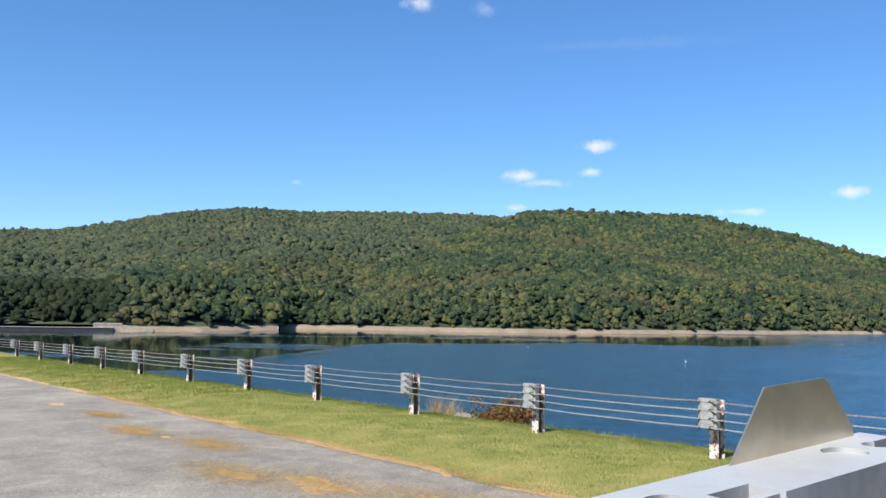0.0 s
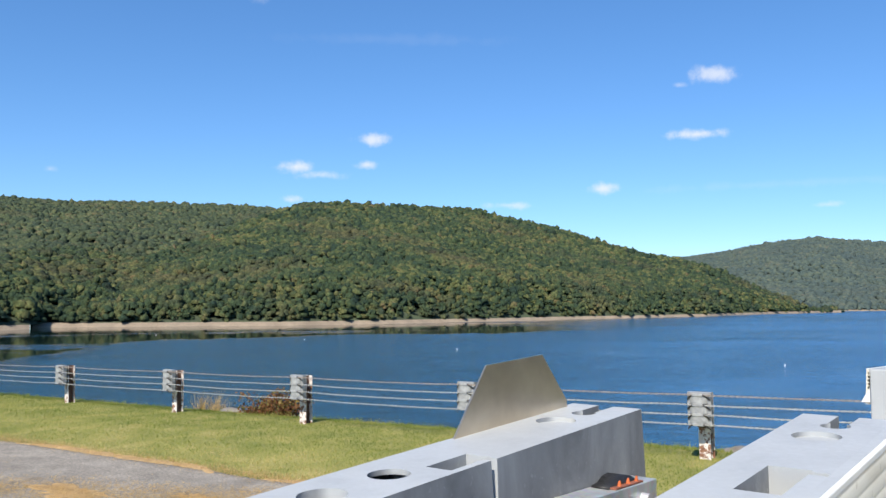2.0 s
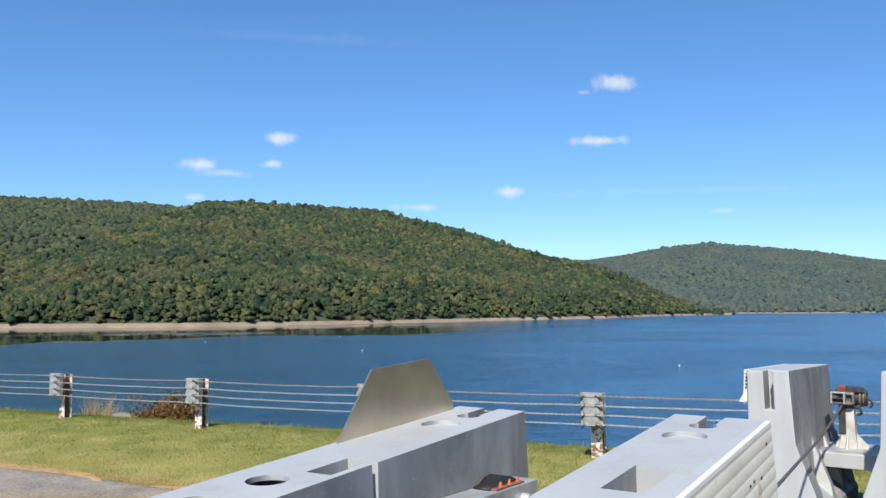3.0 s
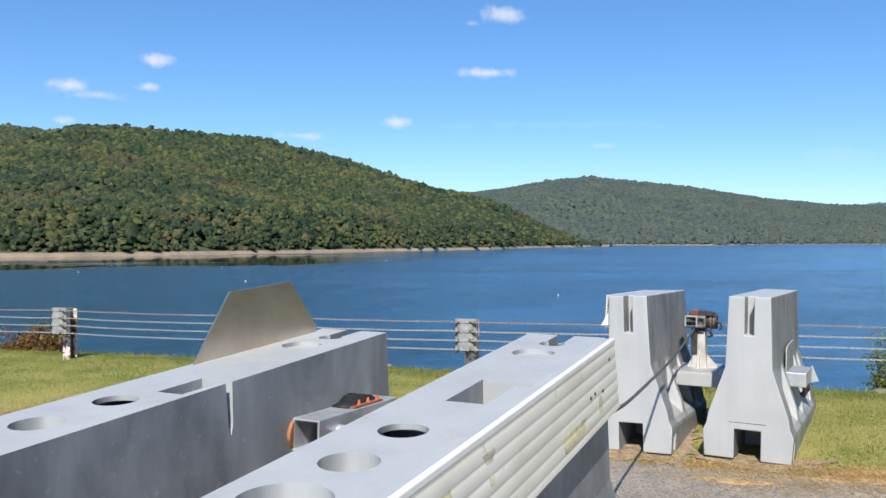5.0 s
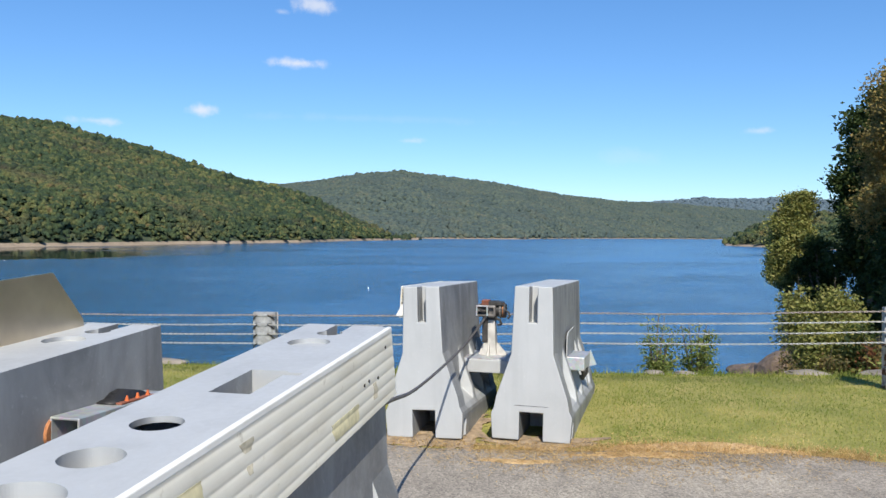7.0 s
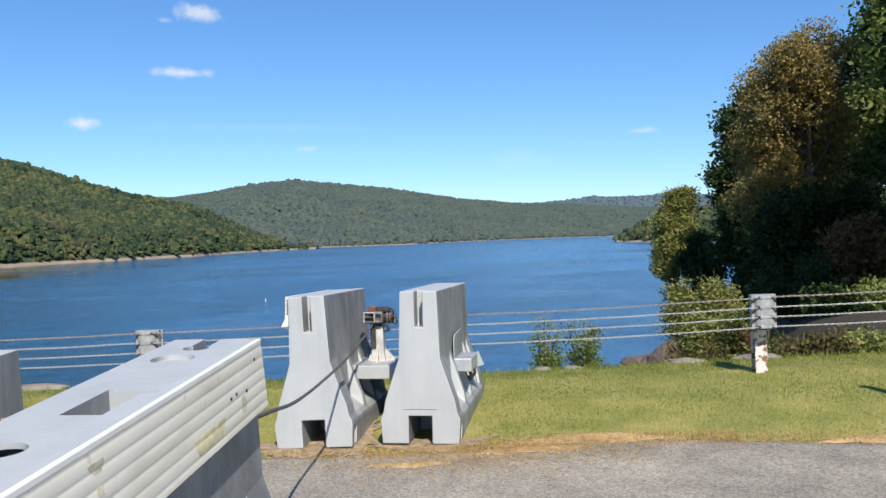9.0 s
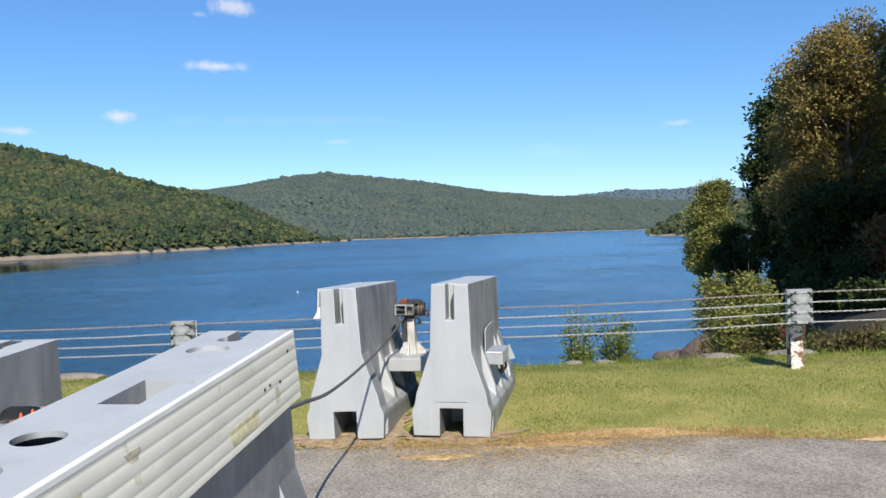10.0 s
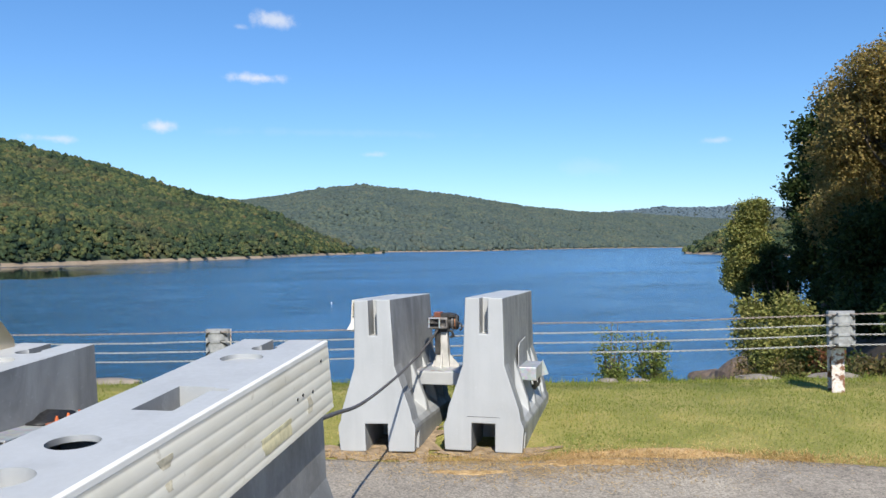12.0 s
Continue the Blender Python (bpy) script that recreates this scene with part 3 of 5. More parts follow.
def road_sheet():
    ss = np.concatenate([np.arange(-90, -24, 1.0), np.arange(-24, 12, 0.12), np.arange(12, 60, 1.0)])
    rows = []
    for s in ss:
        edge = edge_of(s) + 0.07 * noise.noise((s * 0.8, 0, 0)) + 0.05 * noise.noise((s * 3.1, 4, 0))
        for k in (0.0, 0.03, 0.1, 0.3, 0.8, 2.0, 4.0, 9.0, 34.0):
            o = edge - k
            p = plan(s, o)
            rows.append((p.x, p.y, float(land(s, o)) + (0.012 if k else -0.02)))
    n, k = len(ss), 9
    i = np.arange(n * k).reshape(n, k)
    faces = np.stack([i[:-1, :-1], i[:-1, 1:], i[1:, 1:], i[1:, :-1]], -1).reshape(-1, 4)
    return tagged(raw("road", rows, faces, ASPHALT, smooth=True), "worn grey asphalt service road with crumbling edge", "road", kind="structure")


road_sheet()
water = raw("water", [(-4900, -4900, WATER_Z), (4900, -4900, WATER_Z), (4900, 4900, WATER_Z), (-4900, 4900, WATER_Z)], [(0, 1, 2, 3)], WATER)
tagged(water, "deep blue lake water with light ripples", "water", kind="structure")


# ---------------------------------------------------------------- hills and far woods
def crown_shape(seed, squash, lumps=2):
    """A crown of several overlapping lumps on a dome."""
    rng = np.random.default_rng(seed + 500)
    verts, faces, base = [], [], 0
    for k in range(lumps):
        bm = bmesh.new()
        bmesh.ops.create_icosphere(bm, subdivisions=1, radius=1.0)
        a = k * 2.4 + rng.uniform(-0.5, 0.5)
        up = 0.85 if k == 0 else rng.uniform(-0.35, 0.7)
        q = 0.0 if k == 0 else rng.uniform(0.4, 0.7) * (1 - 0.35 * up)
        size = rng.uniform(0.9, 1.05) if lumps == 1 else rng.uniform(0.62, 0.78) if lumps == 3 else rng.uniform(0.40, 0.62)
        for v in bm.verts:
            v.co = v.co * size * (1 + 0.75 * noise.noise(v.co * 2.1 + Vector((seed * 7.1 + k, 0, 0)))) + Vector((math.cos(a) * q, math.sin(a) * q, up * squash))
        bmesh.ops.delete(bm, geom=[v for v in bm.verts if v.co.z < up * squash - size * 0.75], context="VERTS")
        bm.verts.index_update()
        verts.append(np.array([v.co[:] for v in bm.verts]))
        faces.append(np.array([[v.index for v in f.verts] for f in bm.faces]) + base)
        base += len(verts[-1])
        bm.free()
    return np.concatenate(verts), np.concatenate(faces)


HEIGHTS = (1.0, 1.2, 0.9, 1.3, 1.1, 1.6)
COARSE = [crown_shape(k, q * 0.5, 3) for k, q in enumerate(HEIGHTS)]
DISTANT = [crown_shape(k + 40, q * 0.5, 1) for k, q in enumerate(HEIGHTS)]
FINE = [crown_shape(k + 20, q * 1.05, 7) for k, q in enumerate(HEIGHTS)]


def forest(name, spots, material, rng):
    """Crowns at spots (x, y, z, radius, how near) joined into one mesh."""
    verts, faces, base = [], [], 0
    for x, y, z, r, near in spots:
        cv, cf = (DISTANT, COARSE, FINE)[near][5 if rng.random() < 0.03 else rng.integers(0, 5)]
        a = rng.random() * 6.283
        c, s_ = math.cos(a) * r, math.sin(a) * r
        rot = np.array([[c, -s_, 0], [s_, c, 0], [0, 0, r * rng.uniform(0.8, 1.25) * (0.6 if r > 4.2 else 1.0)]])
        jag = 1 + rng.normal(size=(len(cv), 1)) * (0.1 if near == 2 else 0.06 if r > 4.2 else 0.12)
        verts.append((cv * jag) @ rot.T + (x, y, z + r * (0.4 if near == 2 else -0.08)))
        faces.append(cf + base)
        base += len(cv)
    return raw(name, np.concatenate(verts), np.concatenate(faces), material)


class Hill:
    """A hillside seen across the lake: shore distance and ridge by heading, ridge as elevation seen from the dam."""

    def __init__(self, shore, ridge, depth, bulge=0.8, rough=10.0, seed=0):
        self.shore, self.ridge, self.depth, self.bulge, self.rough, self.seed = shore, ridge, depth, bulge, rough, seed

    def at(self, heading, u):
        d0 = np.interp(heading, *zip(*self.shore))
        el = np.interp(heading, *zip(*self.ridge))
        far = d0 + np.interp(heading, *zip(*self.depth))
        top = max(1.5 + far * math.tan(radians(el)) - 3.0, -6.0)
        d = d0 + (far - d0) * u
        if u <= 1:
            z = WATER_Z + 1.8 + (top - WATER_Z - 1.8) * (u ** self.bulge * (1 - 0.12 * math.sin(math.pi * u)))
        else:
            z = top - (u - 1) * 0.35 * (far - d0)
        p = bearing(heading) * d
        z += self.rough * noise.fractal((p.x * 0.006 + self.seed, p.y * 0.006, 0.0), 1.0, 2.0, 3) * min(1, u * 4) * (1 - min(1, u) ** 3)
        return p.x, p.y, z

    def surface(self, name, lo, hi, step, label):
        hs, us = np.arange(lo, hi + 1e-6, step), np.array([0, 0.02, *np.linspace(0.05, 1.0, 30), 1.1, 1.35])
        verts = [Vector(self.at(h, u)) - Vector((0, 0, 1.6 * min(1.0, u * 20))) for h in hs for u in us]
        i = np.arange(len(hs) * len(us)).reshape(len(hs), len(us))
        faces = np.stack([i[:-1, :-1], i[:-1, 1:], i[1:, 1:], i[1:, :-1]], -1).reshape(-1, 4)
        return tagged(raw(name, verts, faces, FLOOR_WOODS, smooth=True), label, "hill", kind="structure")

    def beach(self, name, lo, hi, step, label, width=16.0, material=None):
        hs = np.arange(lo, hi + 1e-6, step)
        verts = []
        for h in hs:
            x, y, z = self.at(h, 0)
            out = bearing(h)
            w = width * (1 + 0.45 * noise.noise((h * 0.9, 3, self.seed)))
            for q, dz in ((-w, -3.6), (-w * 0.35, -1.3 + 0.4 * noise.noise((h * 3, 0, 0))), (0.0, 0.1), (6.0, 0.4)):
                verts.append((x + out.x * q, y + out.y * q, z + dz))
        i = np.arange(len(hs) * 4).reshape(len(hs), 4)
        faces = np.stack([i[:-1, :-1], i[:-1, 1:], i[1:, 1:], i[1:, :-1]], -1).reshape(-1, 4)
        return tagged(raw(name, verts, faces, material or SHORE, smooth=True), label, "shore", kind="structure")

    def woods(self, name, lo, hi, spacing, radius, material, seed, label, reach=1e9, begin=0.0):
        rng = np.random.default_rng(seed)
        spots = []
        h = lo
        while h < hi:
            d0, far = np.interp(h, *zip(*self.shore)), np.interp(h, *zip(*self.depth))
            r = 3.0 + begin
            while r < min(reach, far * 1.03):
                dist = d0 + r
                for _ in range(int(dist * radians(self.hstep) / spacing + rng.random())):
                    hh = h + rng.uniform(-0.5, 0.5) * self.hstep
                    x, y, z = self.at(hh, max(0.0, r + rng.uniform(-0.5, 0.5) * spacing) / far)
                    k = 0.9 if r < 8 else 1.0
                    spots.append((x, y, z, radius * k * rng.uniform(0.5, 1.5), 2 if dist < 1000 and r < 70 else 1 if dist < 820 else 0))
                r += spacing * rng.uniform(0.75, 1.2)
            h += self.hstep
        return tagged(forest(name, spots, material, rng), label, "trees", kind="stuff")


LEFT = Hill([(-75, 420), (-34, 400), (-25.6, 392), (-24.4, 362), (-19.5, 372), (-14.5, 410), (-13.0, 450), (-8, 520), (12, 620)],
            [(-75, 3.0), (-31.2, 4.17), (-28.1, 4.38), (-24.6, 5.04), (-21.2, 5.83), (-16.6, 6.35), (-12.9, 6.25), (-9.1, 6.37), (-4.6, 6.38), (-0.3, 6.3), (4, 5.5), (12, 4)],
            [(-75, 700), (-25, 900), (-14, 1000), (0, 900), (12, 800)], 0.85, 14, 3)
LEFT.hstep = 0.62
FRONT = Hill([(-14.4, 428), (-10, 432), (-6.7, 430), (0.9, 432), (8.3, 465), (15, 520), (24, 640), (28.6, 730), (35.0, 1010), (37, 1100)],
             [(-14.4, -0.9), (-12, 0.82), (-8.7, 2.8), (-4.9, 4.0), (-1.1, 5.6), (1.9, 6.6), (4.4, 6.68), (6.8, 6.58), (9.7, 6.5), (13.6, 6.27), (15.4, 5.78), (18.8, 5.05), (21.3, 4.25), (23.8, 3.45), (26.9, 2.85), (29.2, 2.17), (31.5, 1.07), (33.8, 0.15), (35, -0.4), (37, -0.5)],
             [(-14.4, 25), (-10, 190), (-5, 360), (2, 620), (15, 620), (24, 480), (30, 300), (35, 60), (37, 40)], 0.82, 10, 11)
FRONT.hstep = 0.62
FAR = Hill([(24, 1250), (33, 1150), (43.4, 1420), (50, 2150), (55.5, 2700), (60, 3000), (75, 3200)],
           [(24, 2.4), (26.9, 2.88), (29.6, 3.22), (32.2, 3.72), (35.2, 4.0), (37.5, 3.71), (41.3, 3.33), (45.8, 2.55), (50, 2.12), (53.2, 2.02), (57, 1.7), (62, 1.4), (75, 1.3)],
           [(24, 900), (43, 1000), (50, 900), (75, 900)], 0.8, 16, 23)
FAR.hstep = 0.5
RIDGE = Hill([(46, 3900), (75, 3900)], [(46, 1.6), (53.2, 2.24), (55.1, 2.4), (57.5, 2.3), (59.4, 2.42), (64, 2.2), (75, 2.0)], [(46, 700), (75, 700)], 0.8, 12, 31)
RIDGE.hstep = 0.45
POINT = Hill([(56.3, 1040), (57.5, 985), (60, 900), (66, 800), (80, 700)], [(56.3, -0.4), (57.2, 0.25), (58.5, 0.95), (62, 1.5), (80, 2.2)], [(56.3, 30), (58, 120), (80, 260)], 0.8, 4, 41)
POINT.hstep = 0.55
LEFT.surface("hill_left", -60, 10, 0.5, "wooded hillside floor beyond the dam")
LEFT.beach("shore_left", -24.2, -14.3, 0.25, "bare tan shore left by low water", 11)
LEFT.woods("dark_trees", -34, -24.6, 5.6, 3.9, DARK_WOODS, 6, "dark trees behind the spillway", 135)
LEFT.woods("woods_left", -34, -24.6, 5.8, 3.9, RIDGE_WOODS, 7, "dense mixed green woods on the long ridge", begin=130)
LEFT.woods("woods_shore", -24.6, -6, 5.6, 3.9, WOODS, 8, "dense dark-green woods above the bare shore", 240)
LEFT.woods("woods_left", -24.6, -6, 5.8, 3.9, RIDGE_WOODS, 9, "dense mixed green woods on the long ridge", begin=235)
LEFT.woods("woods_left", -6, 6, 5.8, 3.9, RIDGE_WOODS, 1, "dense mixed green woods on the long ridge", begin=120)
FRONT.surface("hill_front", -14.4, 37, 0.6, "wooded hillside floor above the far shore")
FRONT.beach("shore_front", -14.3, 36.6, 0.3, "narrow bare tan shore under the woods", 8)
FRONT.woods("woods_front", -14.4, 36, 5.0, 3.5, WOODS, 2, "dense green woods turning yellow and russet")
FAR.surface("hill_far", 24, 72, 1.0, "distant wooded hill floor")
FAR.beach("shore_far", 34, 62, 0.4, "thin pale shore of the distant hill", 18)
FAR.woods("woods_far", 24.5, 63, 6.2, 5.3, FAR_WOODS, 3, "distant woods on a rounded hill, coloured blue-green for haze")
RIDGE.surface("hill_ridge", 46, 74, 1.5, "faint distant ridge floor")
RIDGE.woods("woods_ridge", 50, 64, 12, 9.5, HAZY_WOODS, 4, "woods on the furthest ridge, coloured faint blue-green for haze")
POINT.surface("hill_point", 56.3, 78, 0.6, "low wooded point floor")
POINT.beach("shore_point", 56.4, 70, 0.3, "low bare spit at the wooded point", 26)
POINT.woods("woods_point", 56.6, 64, 8.0, 4.6, WOODS, 5, "green woods on a low point of land")


# ---------------------------------------------------------------- concrete barriers
BARRIER_H = 1.10


def side_profile(flare):
    a, b = (0.258, 0.212) if flare else (0.172, 0.160)
    half = [(0.281, 0.0), (0.293, 0.165), (0.290, 0.188), (0.272 if flare else 0.262, 0.225), (a, 0.305), (b, 0.44), (0.153, 0.615)]
    top = [(0.1437, 0.86), (0.1433, 0.872), (0.136, BARRIER_H)]
    return half + top + [(-y, z) for y, z in (half + top)[::-1]]


def barrier_body(length):
    """x runs from the slotted end; the end blocks flare out fully, ribs stand between them."""
    bm, rows = bmesh.new(), []
    cuts = [(0, True), (0.17, True), (0.19, False)]
    x = 0.50
    while x < length - 0.3:
        cuts += [(x - 0.05, False), (x - 0.03, True), (x + 0.03, True), (x + 0.05, False)]
        x += 0.37
    cuts += [(length - 0.19, False), (length - 0.17, True), (length, True)]
    for x, flare in cuts:
        rows.append([bm.verts.new((x, y, z)) for y, z in side_profile(flare)])
    n = len(rows[0])
    for a, b in zip(rows, rows[1:]):
        for k in range(n):
            bm.faces.new((a[k], a[(k + 1) % n], b[(k + 1) % n], b[k]))
    bm.faces.new(rows[0][::-1]), bm.faces.new(rows[-1])
    return bm


def drum(x, y, z0, z1, r, sides=96, r_low=None):
    bm = bmesh.new()
    bmesh.ops.create_cone(bm, cap_ends=True, segments=sides, radius1=r_low or r, radius2=r, depth=z1 - z0, matrix=Matrix.Translation((x, y, (z0 + z1) / 2)))
    return bm


def barrier(name, m, length, side, label, pockets=None, across=(-0.02, 0.085)):
    """side: +1 or -1, the side of the lifting groove."""
    root = thing(name, m, label, "barrier", "grey road barriers")
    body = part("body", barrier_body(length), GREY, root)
    tools = [box(-0.05, -0.03, 0.84, 0.13, 0.03, 1.2), box(-0.05, -0.085, -0.05, 0.45, 0.085, 0.2),
             box(0.06, -0.4, -0.05, 0.13, -0.21, 0.13), box(0.06, 0.21, -0.05, 0.13, 0.4, 0.13),
             box(length - 0.13, -0.4, -0.05, length - 0.06, 0.4, 0.13)]
    if pockets:
        far, near, hole, dish, bowl, notch = pockets
        tools += [drum(0.335, -0.01 * side, BARRIER_H - 0.014, 1.2, 0.066), drum(0.165, 0, 1.06, 1.2, 0.042), box(far, across[0], 1.00, near, across[1], 1.2),
                  drum(hole, 0, 1.0, 1.2, 0.055), box(hole - 0.12, -0.11, 0.7, hole + 0.12, 0.11, 1.086), drum(dish, 0, 1.05, 1.2, 0.06), drum(bowl, 0, 1.04, 1.2, 0.085),
                  prism([(notch, 1.2), (notch + 0.034, 1.2), (notch + 0.03, 0.985), (notch + 0.02, 0.955), (notch + 0.01, 0.985)], 0.05, 0.3, "y")]
    carve(body, tools, 0.007)
    body.data.polygons.foreach_set("use_smooth", [False] * len(body.data.polygons))
    return root


def lying(end, x_dir, dz, base):
    """The pose of a thing whose x axis runs from its end point along x_dir, dropping by dz a metre."""
    x = Vector((x_dir[0], x_dir[1], -dz)).normalized()
    y = Vector((0, 0, 1)).cross(x).normalized()
    z = x.cross(y)
    m = Matrix((x, y, z)).transposed().to_4x4()
    m.translation = (end[0], end[1], base)
    return m


AXIS = Vector((0.76, 0.65))
B_LEN = 2.35
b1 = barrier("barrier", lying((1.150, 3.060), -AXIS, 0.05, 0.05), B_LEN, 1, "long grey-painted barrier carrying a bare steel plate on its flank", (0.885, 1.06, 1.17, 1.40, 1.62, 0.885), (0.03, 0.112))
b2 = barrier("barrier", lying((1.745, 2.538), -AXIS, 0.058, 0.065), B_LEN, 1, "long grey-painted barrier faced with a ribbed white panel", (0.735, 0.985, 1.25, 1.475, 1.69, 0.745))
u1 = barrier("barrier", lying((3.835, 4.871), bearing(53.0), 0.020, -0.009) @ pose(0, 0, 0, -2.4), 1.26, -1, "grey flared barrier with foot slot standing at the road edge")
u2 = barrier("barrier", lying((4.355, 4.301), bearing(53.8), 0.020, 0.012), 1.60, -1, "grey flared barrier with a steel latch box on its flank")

RIBS, PANEL_TOP, PANEL_LOW = 6, 1.098, 0.872


def rib_y(z):
    f = (PANEL_TOP - z) / (PANEL_TOP - PANEL_LOW)
    q = abs((f * RIBS) % 1 - 0.5)
    return 0.172 + 0.0004 * math.cos(2 * math.pi * RIBS * f) - 0.0010 * math.exp(-(q / 0.13) ** 2) + 0.018 * f


def rib_strip(x0, x1, z0, z1, lift, thick, sign=1, slant=0.0, steps=91, ragged=False):
    outer = [(rib_y(z) + lift, z) for z in np.linspace(z1, z0, steps)]
    inner = [(y - thick, z) for y, z in outer[::-1]]
    bm = bmesh.new()
    prism([(sign * y, z) for y, z in outer + inner], x0, x1, "x", bm)
    for v in bm.verts:
        if v.co.x > (x0 + x1) / 2:
            v.co.x += slant * (v.co.z - z0)
        if ragged:
            v.co.x += 0.018 * noise.noise((v.co.z * 55, x0 * 9 + (v.co.x > (x0 + x1) / 2) * 3.1, 1.7))
    return bm


def ribbed_panel(root, x0, x1, sign=1):
    ob = part("panel", rib_strip(x0, x1, PANEL_LOW, PANEL_TOP, 0, 0.034, sign), PANEL, root, "ribbed off-white panel with old tape marks")
    part("panel_cap", box(x0, sign * 0.1575, PANEL_TOP - 0.012, x1, sign * 0.1735, PANEL_TOP + 0.0055, 0.003), WHITE, ob, "bright white edge strip")
    part("mounting_strip", box(x0, sign * 0.129, PANEL_TOP - 0.03, x1, sign * 0.157, PANEL_TOP + 0.0035, 0.001), GREY, ob, "grey-painted mounting strip")
    return ob


panel = ribbed_panel(b2, 0.02, B_LEN - 0.02)
for x0, x1, z0, z1, mat, slant in ((0.45, 0.67, 0.895, 0.945, TAPE, 0.3), (0.24, 0.275, 0.915, 0.965, TAPE_BROWN, 0.2), (1.17, 1.215, 1.035, 1.06, TAPE_BROWN, 0.5),
                                   (1.18, 1.2, 0.985, 1.005, TAPE_BROWN, 0.5), (1.40, 1.60, 0.985, 1.045, TAPE, 0.8), (1.44, 1.68, 0.93, 0.982, TAPE, 0.6)):
    part("tape", rib_strip(x0, x1, z0, z1, 0.0008, 0.003, 1, slant, 22, True), mat, panel, "yellowed strip of old tape")
# dark discs stand in for the shaded insides of small holes
for x, z in ((0.375, 0.982), (0.325, 0.984), (0.225, 0.972), (0.115, 1.05), (1.57, 1.065)):
    bm = bmesh.new()
    bmesh.ops.create_cone(bm, cap_ends=True, segments=12, radius1=0.0055, radius2=0.0045, depth=0.005, matrix=Matrix.Translation((x, rib_y(z) + 0.0005, z)) @ Matrix.Rotation(radians(90), 4, "X"))
    part("bolt_hole", bm, IRON, panel)

# bare steel plate on the other long barrier
part("steel_plate", prism([(0.745, 1.10), (0.566, 1.301), (0.231, 1.302), (0.075, 1.125), (0.06, 1.0), (0.80, 1.0)], -0.124, -0.118, "y"), STEEL, b1, "smooth bare steel plate with slanted ends")

# square tube bracket with its rubber buffer
tube = part("bracket_tube", box(0.13, 0.146, 0.812, 0.63, 0.242, 0.912), GALV, b1, "open square galvanised tube bolted to the barrier")
carve(tube, [box(0.30, 0.154, 0.820, 0.8, 0.234, 0.904)], 0.003)
part("tube_flange", rod([(0.60, 0.1425, 0.86), (0.60, 0.153, 0.86)], 0.05, 28), RUST_RIM, tube, "round flange rimmed with orange rust")
part("buffer", prism([(0.215, 0.913), (0.42, 0.913), (0.42, 0.918), (0.38, 0.923), (0.35, 0.938), (0.31, 0.944), (0.27, 0.937), (0.24, 0.925), (0.215, 0.918)], 0.155, 0.215, "y"), DARK, tube, "black rubber buffer", True)
for x in (0.245, 0.305, 0.365):
    bm = bmesh.new()
    bmesh.ops.create_cone(bm, cap_ends=True, segments=10, radius1=0.008, radius2=0.003, depth=0.02, matrix=Matrix.Translation((x, 0.224, 0.924)))
    part("stud", bm, ORANGE, tube, "orange rusted stud")
part("rail", box(0.22, 0.212, 0.913, 0.41, 0.236, 0.918, 0.001), RUST_RED, tube)
for x in (0.52, 0.24):
    part("bolt", rod([(x, 0.240, 0.866), (x, 0.268, 0.866)], 0.017, 10), GALV, tube)
# the bracket hangs askew, its open end higher
tube.matrix_basis = Matrix.Translation((0.38, 0, 0.866)) @ Matrix.Rotation(radians(-4.5), 4, "Y") @ Matrix.Translation((-0.38, 0, -0.86))

# panel stub on the near flared barrier's hidden flank
stub = ribbed_panel(u1, 0.06, 1.2, 1)
carve(stub, [box(0.0, rib_y(z) - 0.027, z - 0.008, 0.16, rib_y(z) - 0.008, z + 0.008) for z in np.linspace(PANEL_LOW + 0.014, PANEL_TOP - 0.026, 9)])
part("stub_bracket", prism([(0.15, 0.99), (0.215, 0.885), (0.15, 0.885)], 0.05, 0.058, "x"), WHITE, u1, "white triangular end plate")

# latch box on the other flared barrier
part("latch_box", box(0.56, -0.31, 0.44, 0.98, -0.14, 0.545, 0.008), GALV, u2, "grey sheet steel latch box")
part("latch_plate", prism([(0.55, 0.548), (0.55, 0.70), (0.60, 0.728), (0.94, 0.745), (0.94, 0.548)], -0.178, -0.171, "y"), GREY, u2, "thin upright steel plate")
part("latch_hook", rod([(0.62, -0.29, 0.445), (0.64, -0.295, 0.405), (0.67, -0.285, 0.37), (0.70, -0.27, 0.38)], 0.016, 8), IRON, u2)
part("latch_side", prism([(-0.36, 0.44), (-0.31, 0.56), (-0.26, 0.41)], 0.985, 0.995, "x"), GALV, u2)
part("cast_seam", box(-0.0015, -0.12, 0.246, 0.002, 0.12, 0.2485), IRON, u2, "thin dark casting seam")
part("chain", rod([(0.80, -0.30, 0.445), (0.81, -0.305, 0.40), (0.83, -0.28, 0.36)], 0.012, 6), IRON, u2)


